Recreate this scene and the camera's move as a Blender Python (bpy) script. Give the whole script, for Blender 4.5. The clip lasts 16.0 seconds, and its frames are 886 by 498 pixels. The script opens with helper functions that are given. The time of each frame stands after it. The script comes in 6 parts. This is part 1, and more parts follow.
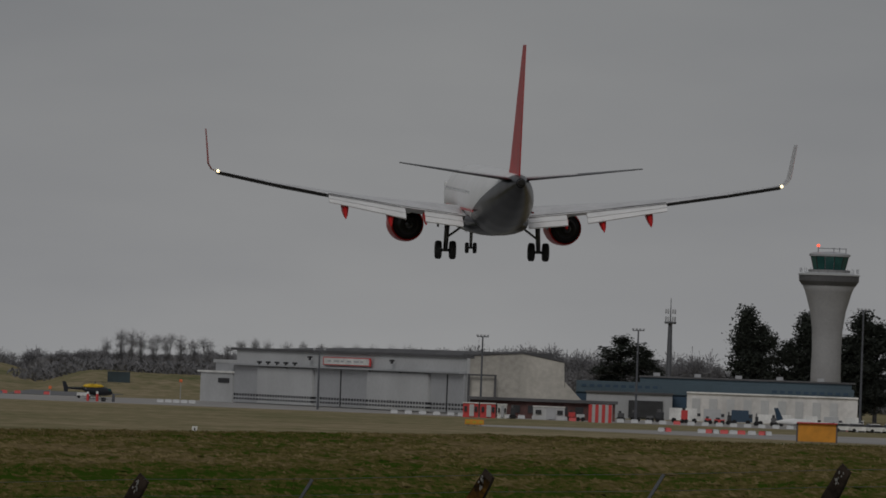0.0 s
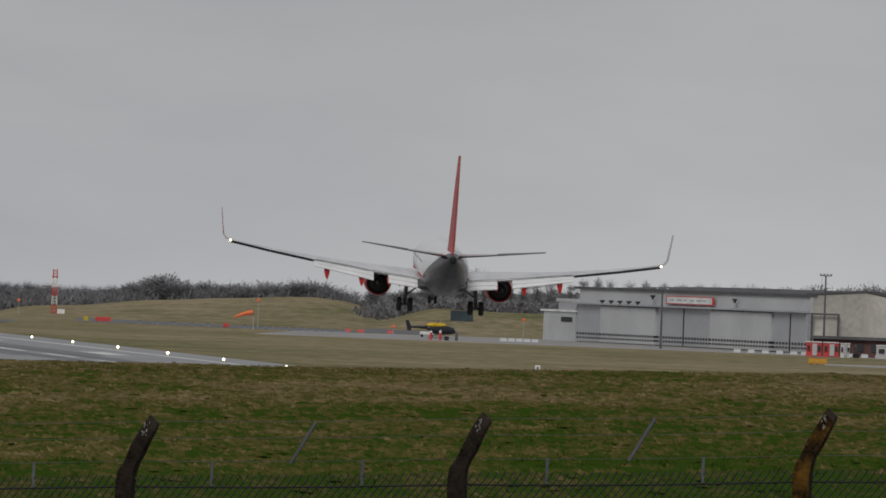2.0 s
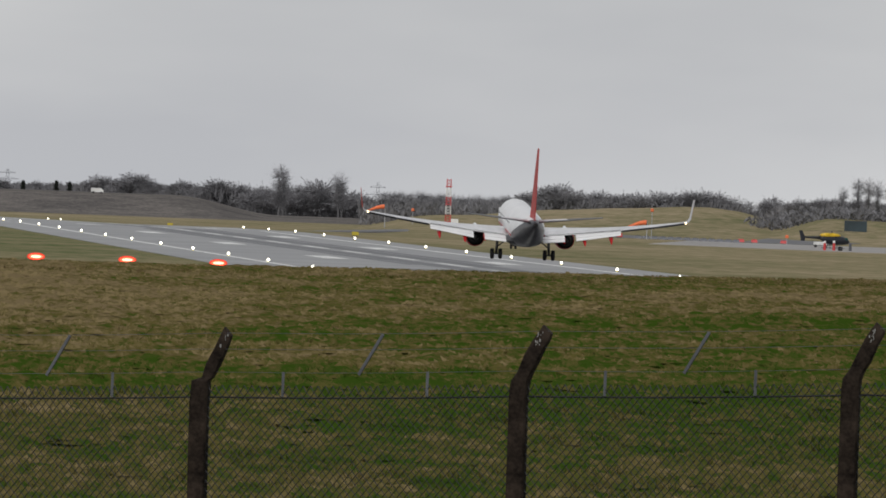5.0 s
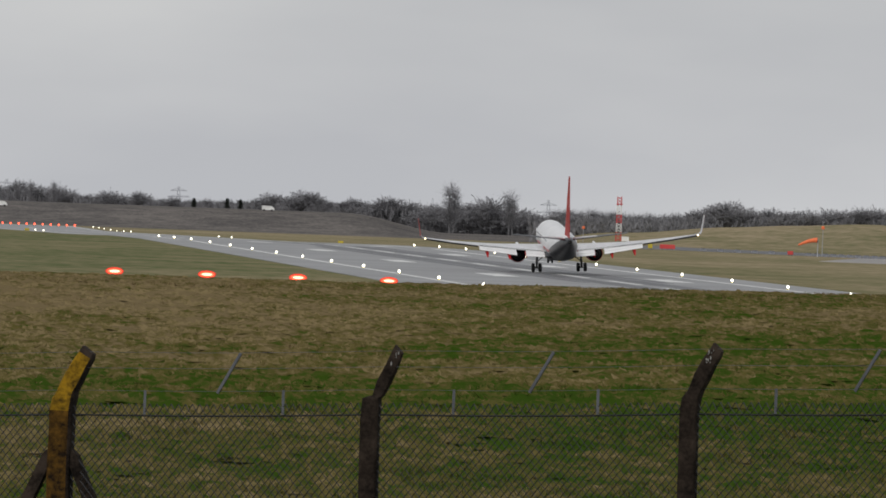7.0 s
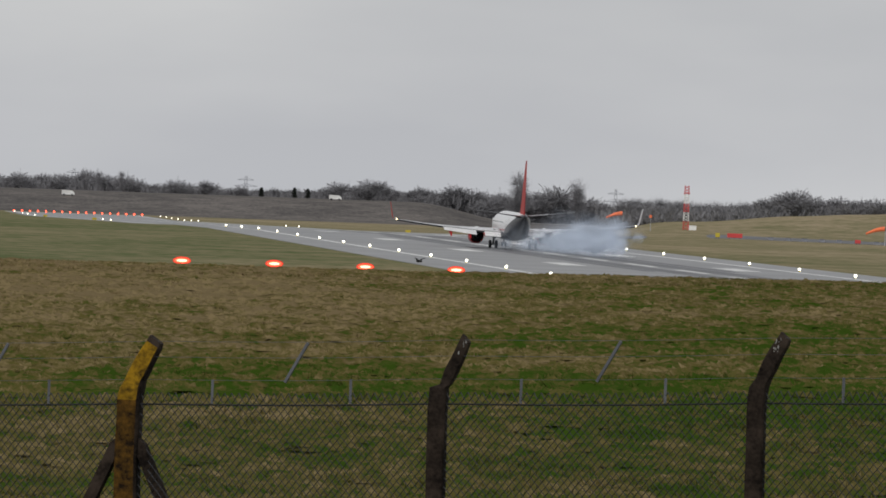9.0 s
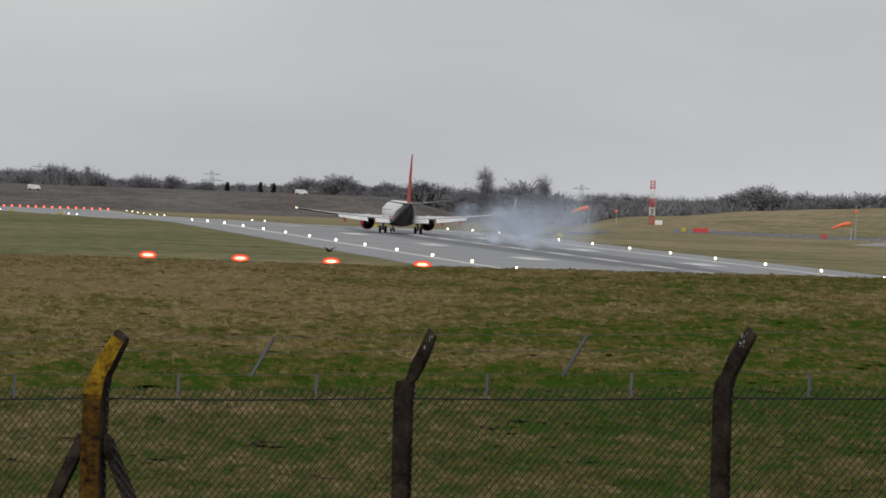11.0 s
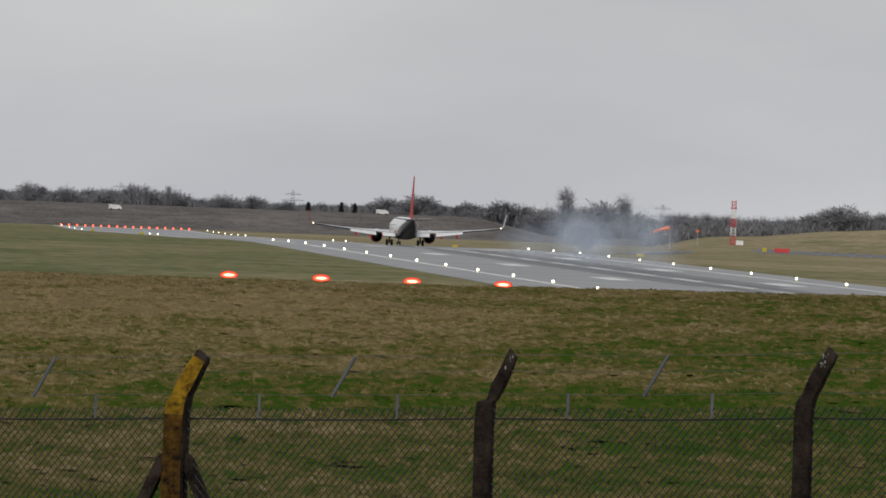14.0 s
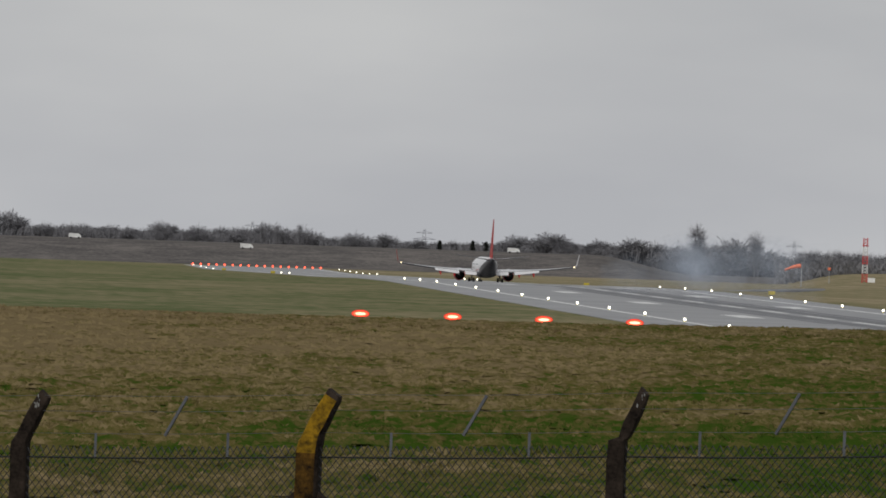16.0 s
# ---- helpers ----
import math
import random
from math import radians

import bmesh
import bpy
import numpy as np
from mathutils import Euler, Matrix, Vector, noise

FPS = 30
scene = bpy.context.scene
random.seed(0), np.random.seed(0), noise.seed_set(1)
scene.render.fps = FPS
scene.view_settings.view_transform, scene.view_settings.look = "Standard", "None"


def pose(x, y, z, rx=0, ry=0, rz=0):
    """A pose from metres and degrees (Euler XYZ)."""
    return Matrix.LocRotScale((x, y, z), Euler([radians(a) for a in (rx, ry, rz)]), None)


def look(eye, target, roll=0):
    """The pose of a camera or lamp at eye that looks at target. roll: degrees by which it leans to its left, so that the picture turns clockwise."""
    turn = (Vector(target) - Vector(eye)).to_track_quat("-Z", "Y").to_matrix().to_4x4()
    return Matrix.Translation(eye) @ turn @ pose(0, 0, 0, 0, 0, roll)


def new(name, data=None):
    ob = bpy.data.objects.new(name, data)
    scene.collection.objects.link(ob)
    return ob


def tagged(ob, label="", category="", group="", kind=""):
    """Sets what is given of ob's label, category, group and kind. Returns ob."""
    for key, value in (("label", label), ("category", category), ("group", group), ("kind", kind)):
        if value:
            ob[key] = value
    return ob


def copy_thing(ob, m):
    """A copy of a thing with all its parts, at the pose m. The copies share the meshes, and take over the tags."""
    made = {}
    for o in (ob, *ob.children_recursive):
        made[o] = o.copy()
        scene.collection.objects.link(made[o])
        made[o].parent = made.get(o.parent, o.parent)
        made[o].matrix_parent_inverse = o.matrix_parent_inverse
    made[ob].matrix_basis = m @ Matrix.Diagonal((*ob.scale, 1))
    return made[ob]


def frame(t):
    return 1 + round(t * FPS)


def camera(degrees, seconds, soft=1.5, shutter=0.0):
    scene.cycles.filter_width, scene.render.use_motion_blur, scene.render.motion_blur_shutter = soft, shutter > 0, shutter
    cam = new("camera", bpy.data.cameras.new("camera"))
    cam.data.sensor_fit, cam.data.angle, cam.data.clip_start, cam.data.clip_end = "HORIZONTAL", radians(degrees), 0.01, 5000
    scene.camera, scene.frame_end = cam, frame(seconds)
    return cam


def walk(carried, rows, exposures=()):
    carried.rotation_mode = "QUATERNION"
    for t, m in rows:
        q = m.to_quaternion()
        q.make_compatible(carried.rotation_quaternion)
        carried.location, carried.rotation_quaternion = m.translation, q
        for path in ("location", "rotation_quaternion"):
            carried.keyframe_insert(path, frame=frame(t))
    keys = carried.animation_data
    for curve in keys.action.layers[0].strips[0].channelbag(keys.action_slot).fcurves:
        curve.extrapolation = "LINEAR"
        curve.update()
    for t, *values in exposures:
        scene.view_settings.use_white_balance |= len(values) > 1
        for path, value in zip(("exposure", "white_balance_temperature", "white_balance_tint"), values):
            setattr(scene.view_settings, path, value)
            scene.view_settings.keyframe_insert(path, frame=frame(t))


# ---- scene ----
from math import sin, cos, tan, atan2, hypot, pi, exp, sqrt

EYE = Vector((0.0, 0.0, 9.8))
DEG = degs = 6.697


def aim(yaw, pitch, roll):
    """Camera pose: yaw to the right of the runway's direction, pitch up, roll, in degrees."""
    y, p = radians(yaw), radians(pitch)
    way = Vector((sin(y) * cos(p), cos(y) * cos(p), sin(p)))
    return look(EYE, EYE + way * 100.0, roll)


# ---- camera ----
cam = camera(DEG, 16.0, soft=1.7)
walk(cam, [(t, aim(a, b, c)) for t, a, b, c in (
    (0, 12.275, 0.828, 2.07),
    (0.5, 11.831, 0.485, 2.07),
    (1, 11.813, 0.211, 2.12),
    (1.1, 11.776, 0.269, 2.00),
    (1.2, 11.574, 0.248, 2.05),
    (1.3, 10.793, 0.262, 2.06),
    (1.4, 10.074, 0.232, 2.09),
    (1.5, 9.643, 0.211, 2.09),
    (1.7, 9.487, 0.222, 2.14),
    (2, 9.699, 0.273, 2.09),
    (2.5, 9.488, 0.142, 2.19),
    (3, 9.089, -0.271, 2.09),
    (3.5, 8.506, -0.543, 2.11),
    (4, 8.084, -0.560, 2.15),
    (4.5, 7.461, -0.512, 2.16),
    (5, 6.749, -0.517, 2.14),
    (5.2, 6.463, -0.512, 2.13),
    (6.25, 5.750, -0.460, 2.12),
    (7.5, 5.298, -0.424, 2.10),
    (8, 5.148, -0.447, 2.11),
    (8.5, 4.894, -0.466, 2.10),
    (9, 4.948, -0.531, 2.06),
    (10.25, 5.080, -0.560, 2.08),
    (11.5, 5.251, -0.585, 2.09),
    (12, 5.138, -0.645, 2.07),
    (12.5, 5.133, -0.401, 2.14),
    (13, 5.002, -0.268, 2.15),
    (13.5, 4.931, -0.383, 2.13),
    (14, 4.589, -0.433, 2.11),
    (14.5, 3.306, -0.520, 2.08),
    (15, 2.523, -0.542, 2.03),
    (15.5, 2.970, -0.440, 2.10),
    (16, 3.585, -0.178, 1.96),
)], exposures=(
    (0.0, -1.10), (0.5, -0.85), (1.0, -0.50), (1.5, -0.33), (2.0, -0.33), (2.5, -0.30), (3.0, -0.18), (3.5, -0.05), (4.5, 0.05), (15.0, 0.05), (15.5, 0.0), (16.0, -0.10),
))

# ---- world and light ----
world = bpy.data.worlds.new("overcast_sky")
scene.world = world
world.use_nodes = True
wn, wl = world.node_tree.nodes, world.node_tree.links
wn.clear()
w_out = wn.new("ShaderNodeOutputWorld")
w_bg = wn.new("ShaderNodeBackground")
w_sky = wn.new("ShaderNodeTexSky")
w_sky.sky_type, w_sky.sun_disc = "NISHITA", False
w_sky.sun_elevation, w_sky.sun_rotation = radians(36), radians(205)
w_scale = wn.new("ShaderNodeVectorMath")
w_scale.operation = "SCALE"
w_scale.inputs["Scale"].default_value = 0.10
wl.new(w_sky.outputs["Color"], w_scale.inputs[0])
w_tc = wn.new("ShaderNodeTexCoord")
w_map = wn.new("ShaderNodeMapping")
w_map.inputs["Scale"].default_value = (7.0, 7.0, 24.0)
w_map.inputs["Location"].default_value = (1.3, 0.4, 0.2)
wl.new(w_tc.outputs["Generated"], w_map.inputs["Vector"])
w_noise = wn.new("ShaderNodeTexNoise")
w_noise.inputs["Scale"].default_value = 1.0
w_noise.inputs["Detail"].default_value = 5.0
w_noise.inputs["Roughness"].default_value = 0.5
wl.new(w_map.outputs["Vector"], w_noise.inputs["Vector"])
w_ramp = wn.new("ShaderNodeValToRGB")
w_ramp.color_ramp.elements[0].position = 0.32
w_ramp.color_ramp.elements[0].color = (0.455, 0.465, 0.495, 1)
w_ramp.color_ramp.elements[1].position = 0.68
w_ramp.color_ramp.elements[1].color = (0.60, 0.605, 0.615, 1)
wl.new(w_noise.outputs["Fac"], w_ramp.inputs["Fac"])
# the cloud deck is paler towards the horizon
w_sep = wn.new("ShaderNodeSeparateXYZ")
wl.new(w_tc.outputs["Generated"], w_sep.inputs[0])
w_grad = wn.new("ShaderNodeMapRange")
w_grad.inputs["From Min"].default_value = 0.0
w_grad.inputs["From Max"].default_value = 0.055
w_grad.inputs["To Min"].default_value = 1.03
w_grad.inputs["To Max"].default_value = 0.84
wl.new(w_sep.outputs["Z"], w_grad.inputs["Value"])
w_mul = wn.new("ShaderNodeVectorMath")
w_mul.operation = "SCALE"
wl.new(w_ramp.outputs["Color"], w_mul.inputs[0])
wl.new(w_grad.outputs["Result"], w_mul.inputs["Scale"])
w_mix = wn.new("ShaderNodeMix")
w_mix.data_type = "RGBA"
w_mix.inputs["Factor"].default_value = 0.95
wl.new(w_scale.outputs["Vector"], w_mix.inputs["A"])
wl.new(w_mul.outputs["Vector"], w_mix.inputs["B"])
wl.new(w_mix.outputs["Result"], w_bg.inputs["Color"])
w_bg.inputs["Strength"].default_value = 1.0
wl.new(w_bg.outputs["Background"], w_out.inputs["Surface"])

sun_data = bpy.data.lights.new("veiled_sun", "SUN")
sun_data.energy, sun_data.angle, sun_data.color = 1.5, radians(25), (1.0, 0.97, 0.93)
sun = new("veiled_sun", sun_data)
sun.matrix_world = look((-160, -420, 330), (40, 0, 0))


# ---- materials ----
MATS = {}


def mat(name, base, rough=0.7, metal=0.0, var=0.15, scale=2.0, bump=0.0, second=None, fine=12.0, emit=None, power=0.0, spec=0.5):
    """A surface with two scales of variation: broad stains and fine grain."""
    if name in MATS:
        return MATS[name]
    m = bpy.data.materials.new(name)
    m.use_nodes = True
    n, l = m.node_tree.nodes, m.node_tree.links
    bs = n["Principled BSDF"]
    bs.inputs["Roughness"].default_value, bs.inputs["Metallic"].default_value = rough, metal
    bs.inputs["Specular IOR Level"].default_value = spec
    tc = n.new("ShaderNodeTexCoord")
    broad, grain = n.new("ShaderNodeTexNoise"), n.new("ShaderNodeTexNoise")
    for tex, s in ((broad, scale), (grain, scale * fine)):
        tex.inputs["Scale"].default_value, tex.inputs["Detail"].default_value = s, 4.0
        l.new(tc.outputs["Object"], tex.inputs["Vector"])
    add = n.new("ShaderNodeMath")
    add.operation = "MULTIPLY_ADD"
    add.inputs[1].default_value = 0.45
    l.new(grain.outputs["Fac"], add.inputs[0])
    l.new(broad.outputs["Fac"], add.inputs[2])
    ramp = n.new("ShaderNodeValToRGB")
    a = [c * (1 - var) for c in base]
    b = [min(1, c * (1 + var)) for c in (second or base)]
    ramp.color_ramp.elements[0].position, ramp.color_ramp.elements[1].position = 0.55, 0.92
    ramp.color_ramp.elements[0].color, ramp.color_ramp.elements[1].color = (*a, 1), (*b, 1)
    l.new(add.outputs["Value"], ramp.inputs["Fac"])
    l.new(ramp.outputs["Color"], bs.inputs["Base Color"])
    if bump:
        bp = n.new("ShaderNodeBump")
        bp.inputs["Strength"].default_value, bp.inputs["Distance"].default_value = 0.6, bump
        l.new(add.outputs["Value"], bp.inputs["Height"])
        l.new(bp.outputs["Normal"], bs.inputs["Normal"])
    if emit:
        bs.inputs["Emission Color"].default_value, bs.inputs["Emission Strength"].default_value = (*emit, 1), power
    MATS[name] = m
    return m


def grass_material(name, dry, mid, lush, scale, stretch, ends, zone=((0, 1, 0, 0), (0, 1, 0, 0)), blades=0.0):
    """Winter grass: straw, olive and green in patches, with a fine blade grain."""
    m = bpy.data.materials.new(name)
    m.use_nodes = True
    n, l = m.node_tree.nodes, m.node_tree.links
    bs = n["Principled BSDF"]
    bs.inputs["Roughness"].default_value, bs.inputs["Specular IOR Level"].default_value = 0.9, 0.0
    tc = n.new("ShaderNodeTexCoord")
    mp = n.new("ShaderNodeMapping")
    mp.inputs["Scale"].default_value = (1.0, stretch, 1.0)
    l.new(tc.outputs["Object"], mp.inputs["Vector"])
    sums = None
    for s, wgt, det in ((scale, 0.8, 3.0), (scale * 6, 0.85, 5.0), (scale * 34, 1.30, 6.0)):
        tex = n.new("ShaderNodeTexNoise")
        tex.inputs["Scale"].default_value, tex.inputs["Detail"].default_value = s, det
        l.new(mp.outputs["Vector"], tex.inputs["Vector"])
        ma = n.new("ShaderNodeMath")
        ma.operation = "MULTIPLY_ADD"
        ma.inputs[1].default_value = wgt
        l.new(tex.outputs["Fac"], ma.inputs[0])
        if sums:
            l.new(sums.outputs["Value"], ma.inputs[2])
        else:
            ma.inputs[2].default_value = 0.0
        sums = ma
    half = n.new("ShaderNodeMath")
    half.operation = "MULTIPLY_ADD"
    half.inputs[1].default_value = 1 / 2.95
    l.new(sums.outputs["Value"], half.inputs[0])
    # darker, greener ground to one side and near the fence; drier on the brow
    sep = n.new("ShaderNodeSeparateXYZ")
    l.new(tc.outputs["Object"], sep.inputs[0])
    mx, my = n.new("ShaderNodeMapRange"), n.new("ShaderNodeMapRange")
    for node, axis, vals in ((mx, "X", zone[0]), (my, "Y", zone[1])):
        for key, v in zip(("From Min", "From Max", "To Min", "To Max"), vals):
            node.inputs[key].default_value = v
        l.new(sep.outputs[axis], node.inputs["Value"])
    both = n.new("ShaderNodeMath")
    l.new(mx.outputs["Result"], both.inputs[0])
    l.new(my.outputs["Result"], both.inputs[1])
    if blades:
        geo, vary = n.new("ShaderNodeNewGeometry"), n.new("ShaderNodeMath")
        vary.operation = "MULTIPLY_ADD"
        vary.inputs[1].default_value = blades
        l.new(geo.outputs["Random Per Island"], vary.inputs[0])
        l.new(both.outputs["Value"], vary.inputs[2])
        both = vary
    l.new(both.outputs["Value"], half.inputs[2])
    ramp = n.new("ShaderNodeValToRGB")
    cr = ramp.color_ramp
    cr.elements[0].position, cr.elements[0].color = ends[0], (*lush, 1)
    cr.elements[1].position, cr.elements[1].color = ends[1], (*dry, 1)
    e = cr.elements.new(0.50)
    e.color = (*mid, 1)
    l.new(half.outputs["Value"], ramp.inputs["Fac"])
    l.new(ramp.outputs["Color"], bs.inputs["Base Color"])
    bp = n.new("ShaderNodeBump")
    bp.inputs["Strength"].default_value, bp.inputs["Distance"].default_value = 0.9, 0.14
    l.new(half.outputs["Value"], bp.inputs["Height"])
    l.new(bp.outputs["Normal"], bs.inputs["Normal"])
    return m


FIELD_ZONE = ((-2.0, 30.0, 0.022, -0.095), (130.0, 235.0, -0.040, 0.105))
M_FIELD = grass_material("rough_grass", (0.176, 0.134, 0.070), (0.100, 0.083, 0.028), (0.036, 0.068, 0.008), 0.10, 0.42, (0.42, 0.585), FIELD_ZONE)
M_BLADES = grass_material("grass_blades", (0.196, 0.150, 0.076), (0.099, 0.083, 0.027), (0.033, 0.062, 0.008), 0.10, 0.42, (0.39, 0.62), FIELD_ZONE, 0.06)
M_AIR = grass_material("mown_grass", (0.34, 0.278, 0.185), (0.235, 0.205, 0.122), (0.105, 0.128, 0.058), 0.012, 0.6, (0.36, 0.62), ((45.0, 140.0, -0.085, 0.015), (0.0, 1.0, 0.0, 0.0)))
# scrub greys are lifted and cooled for distance haze
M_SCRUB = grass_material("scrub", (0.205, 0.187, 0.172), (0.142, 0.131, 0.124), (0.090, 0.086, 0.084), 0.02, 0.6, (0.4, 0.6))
M_ASPHALT = mat("runway_asphalt", (0.225, 0.223, 0.222), 0.42, 0, 0.22, 0.05, 0.004, fine=30, spec=0.6)
M_TAXI = mat("taxiway_asphalt", (0.10, 0.10, 0.105), 0.6, 0, 0.2, 0.06, fine=25)
M_CONCRETE = mat("apron_concrete", (0.30, 0.285, 0.27), 0.7, 0, 0.15, 0.05, fine=20)
M_PAINT = mat("white_paint", (0.72, 0.72, 0.70), 0.5, 0, 0.2, 0.3, fine=10)
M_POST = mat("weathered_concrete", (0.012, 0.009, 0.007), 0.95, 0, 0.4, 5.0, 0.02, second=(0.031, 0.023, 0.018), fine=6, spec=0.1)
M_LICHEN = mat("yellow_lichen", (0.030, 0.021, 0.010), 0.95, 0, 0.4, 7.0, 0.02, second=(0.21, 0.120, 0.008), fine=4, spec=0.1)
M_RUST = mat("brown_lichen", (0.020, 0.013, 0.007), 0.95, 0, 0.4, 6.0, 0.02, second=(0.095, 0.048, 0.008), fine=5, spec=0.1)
M_WIRE = mat("galvanised_wire", (0.016, 0.017, 0.020), 0.6, 0.2, 0.3, 3.0)
M_STEEL = mat("grey_steel", (0.12, 0.125, 0.14), 0.55, 0.5, 0.2, 3.0)
M_WHITE = mat("aircraft_white", (0.80, 0.80, 0.80), 0.28, 0, 0.06, 0.6, fine=8)
M_PANE = mat("cabin_pane", (0.42, 0.43, 0.45), 0.2, 0, 0.1, 1.0)
M_RED = mat("aircraft_red", (0.47, 0.018, 0.018), 0.35, 0, 0.16, 0.6, fine=8, spec=0.2)
M_WINGLET = mat("winglet_pale", (0.50, 0.49, 0.49), 0.3, 0, 0.12, 0.6, fine=8)
M_BELLY = mat("shaded_belly_grey", (0.024, 0.025, 0.029), 0.3, 0, 0.2, 0.7, fine=6, spec=0.28)
M_WING = mat("wing_grey", (0.66, 0.66, 0.67), 0.38, 0.1, 0.15, 0.7, fine=6)
M_WINGDARK = mat("wing_dark_and_shade", (0.014, 0.014, 0.016), 0.35, 0, 0.3, 0.7)
M_BLACK = mat("black_rubber", (0.012, 0.012, 0.013), 0.8, 0, 0.3, 4.0)
M_NOZZLE = mat("exhaust_metal", (0.02, 0.019, 0.018), 0.5, 0.6, 0.3, 3.0)
M_STRUT = mat("gear_steel", (0.12, 0.12, 0.12), 0.4, 0.7, 0.2, 5.0)
M_NAV = mat("nav_light", (1, 0.9, 0.7), 0.3, emit=(1.0, 0.80, 0.45), power=5.0)
M_LAMP = mat("edge_light", (1, 1, 0.9), 0.3, emit=(1.0, 0.95, 0.78), power=4.0)
M_REDLAMP = mat("red_light", (1, 0.1, 0.05), 0.3, emit=(1.0, 0.09, 0.04), power=3.5)
M_PAPI = mat("papi_lens", (1, 0.1, 0.05), 0.3, emit=(1.0, 0.35, 0.22), power=4.0)
M_PAPIMID = mat("papi_halo", (1, 0.1, 0.05), 0.3, emit=(1.0, 0.075, 0.035), power=2.2)
M_GUANO = mat("droppings", (0.30, 0.295, 0.28), 0.9, 0, 0.4, 9.0)
M_PAPIGLOW = mat("papi_glow", (0.5, 0.05, 0.03), 0.4, emit=(1.0, 0.05, 0.02), power=0.42)
M_CLAD = mat("grey_cladding", (0.38, 0.39, 0.41), 0.5, 0, 0.10, 0.1, fine=15)
M_CLAD2 = mat("pale_cladding", (0.47, 0.48, 0.49), 0.5, 0, 0.10, 0.1, fine=15)
M_SHED = mat("white_sheeting", (0.62, 0.61, 0.60), 0.6, 0, 0.18, 0.12, fine=10)
M_GABLE = mat("stained_render", (0.44, 0.42, 0.38), 0.8, 0, 0.25, 0.12, fine=10)
M_ROOF = mat("dark_roof", (0.09, 0.09, 0.095), 0.7, 0, 0.2, 0.2)
M_DARK = mat("dark_opening", (0.025, 0.026, 0.03), 0.6, 0, 0.3, 0.5)
M_BLUE = mat("blue_cladding", (0.062, 0.100, 0.128), 0.55, 0, 0.12, 0.08, fine=14)
M_BLUE2 = mat("deep_blue", (0.03, 0.065, 0.11), 0.55, 0, 0.15, 0.1)
M_TOWER = mat("tower_concrete", (0.31, 0.31, 0.318), 0.7, 0, 0.1, 0.15, fine=12)
M_GLASS = mat("green_glass", (0.02, 0.085, 0.08), 0.08, 0.0, 0.2, 0.4)
M_SIGNRED = mat("sign_red", (0.55, 0.05, 0.05), 0.5, 0, 0.1, 0.5)
M_ORANGE = mat("orange_board", (0.62, 0.26, 0.02), 0.6, 0, 0.15, 0.8)
M_SOCK = mat("sock_orange", (0.85, 0.19, 0.07), 0.7, 0, 0.1, 0.8)
M_YELLOW = mat("yellow_board", (0.48, 0.38, 0.03), 0.6, 0, 0.1, 0.8)
M_BRICK = mat("dark_brick", (0.11, 0.055, 0.05), 0.8, 0, 0.3, 0.5, fine=14)
# distance haze is mixed into bark, twig and undergrowth colours: paler, cooler
M_BARK = mat("hazed_bark", (0.15, 0.148, 0.153), 0.9, 0, 0.3, 0.6, spec=0.1)
M_TWIG = mat("hazed_twigs", (0.215, 0.213, 0.224), 0.9, 0, 0.3, 0.4, spec=0.1)
M_WOODS = mat("hazed_undergrowth", (0.165, 0.164, 0.173), 0.9, 0, 0.35, 0.3, spec=0.1)
M_EVERGREEN = mat("evergreen_needles", (0.016, 0.021, 0.015), 0.85, 0, 0.4, 0.4)
M_HELI = mat("helicopter_dark", (0.018, 0.02, 0.026), 0.3, 0, 0.2, 1.0)
M_HELIY = mat("helicopter_yellow", (0.72, 0.46, 0.02), 0.35, 0, 0.1, 1.0)
M_SOIL = mat("bare_soil", (0.022, 0.015, 0.012), 0.95, 0, 0.4, 0.5, 0.05, second=(0.085, 0.062, 0.055), fine=9, spec=0.03)


# ---- mesh helpers ----
def part(name, bm, material, parent=None, label="", smooth=False):
    me = bpy.data.meshes.new(name)
    if smooth:
        for f in bm.faces:
            f.smooth = True
    bm.to_mesh(me)
    bm.free()
    for m in material if isinstance(material, (list, tuple)) else (material,):
        me.materials.append(m)
    ob = new(name, me)
    if parent:
        ob.parent = parent
    if label:
        tagged(ob, label)
    return ob


def thing(name, m, label, category, group="", kind=""):
    ob = new(name)
    ob.matrix_basis = m
    return tagged(ob, label, category, group, kind)


def box(bm, cx, cy, cz, sx, sy, sz, m=None, bevel=0.0, mi=0):
    r = bmesh.ops.create_cube(bm, size=1.0)
    vs = r["verts"]
    bmesh.ops.scale(bm, vec=(sx, sy, sz), verts=vs)
    if bevel:
        es = list({e for v in vs for e in v.link_edges})
        rb = bmesh.ops.bevel(bm, geom=es, offset=bevel, segments=1, affect="EDGES")
        vs = list({v for f in rb["faces"] for v in f.verts} | {v for v in vs if v.is_valid})
    bmesh.ops.translate(bm, vec=(cx, cy, cz), verts=vs)
    if m is not None:
        bmesh.ops.transform(bm, matrix=m, verts=vs)
    if mi:
        for f in {f for v in vs for f in v.link_faces}:
            f.material_index = mi
    return vs


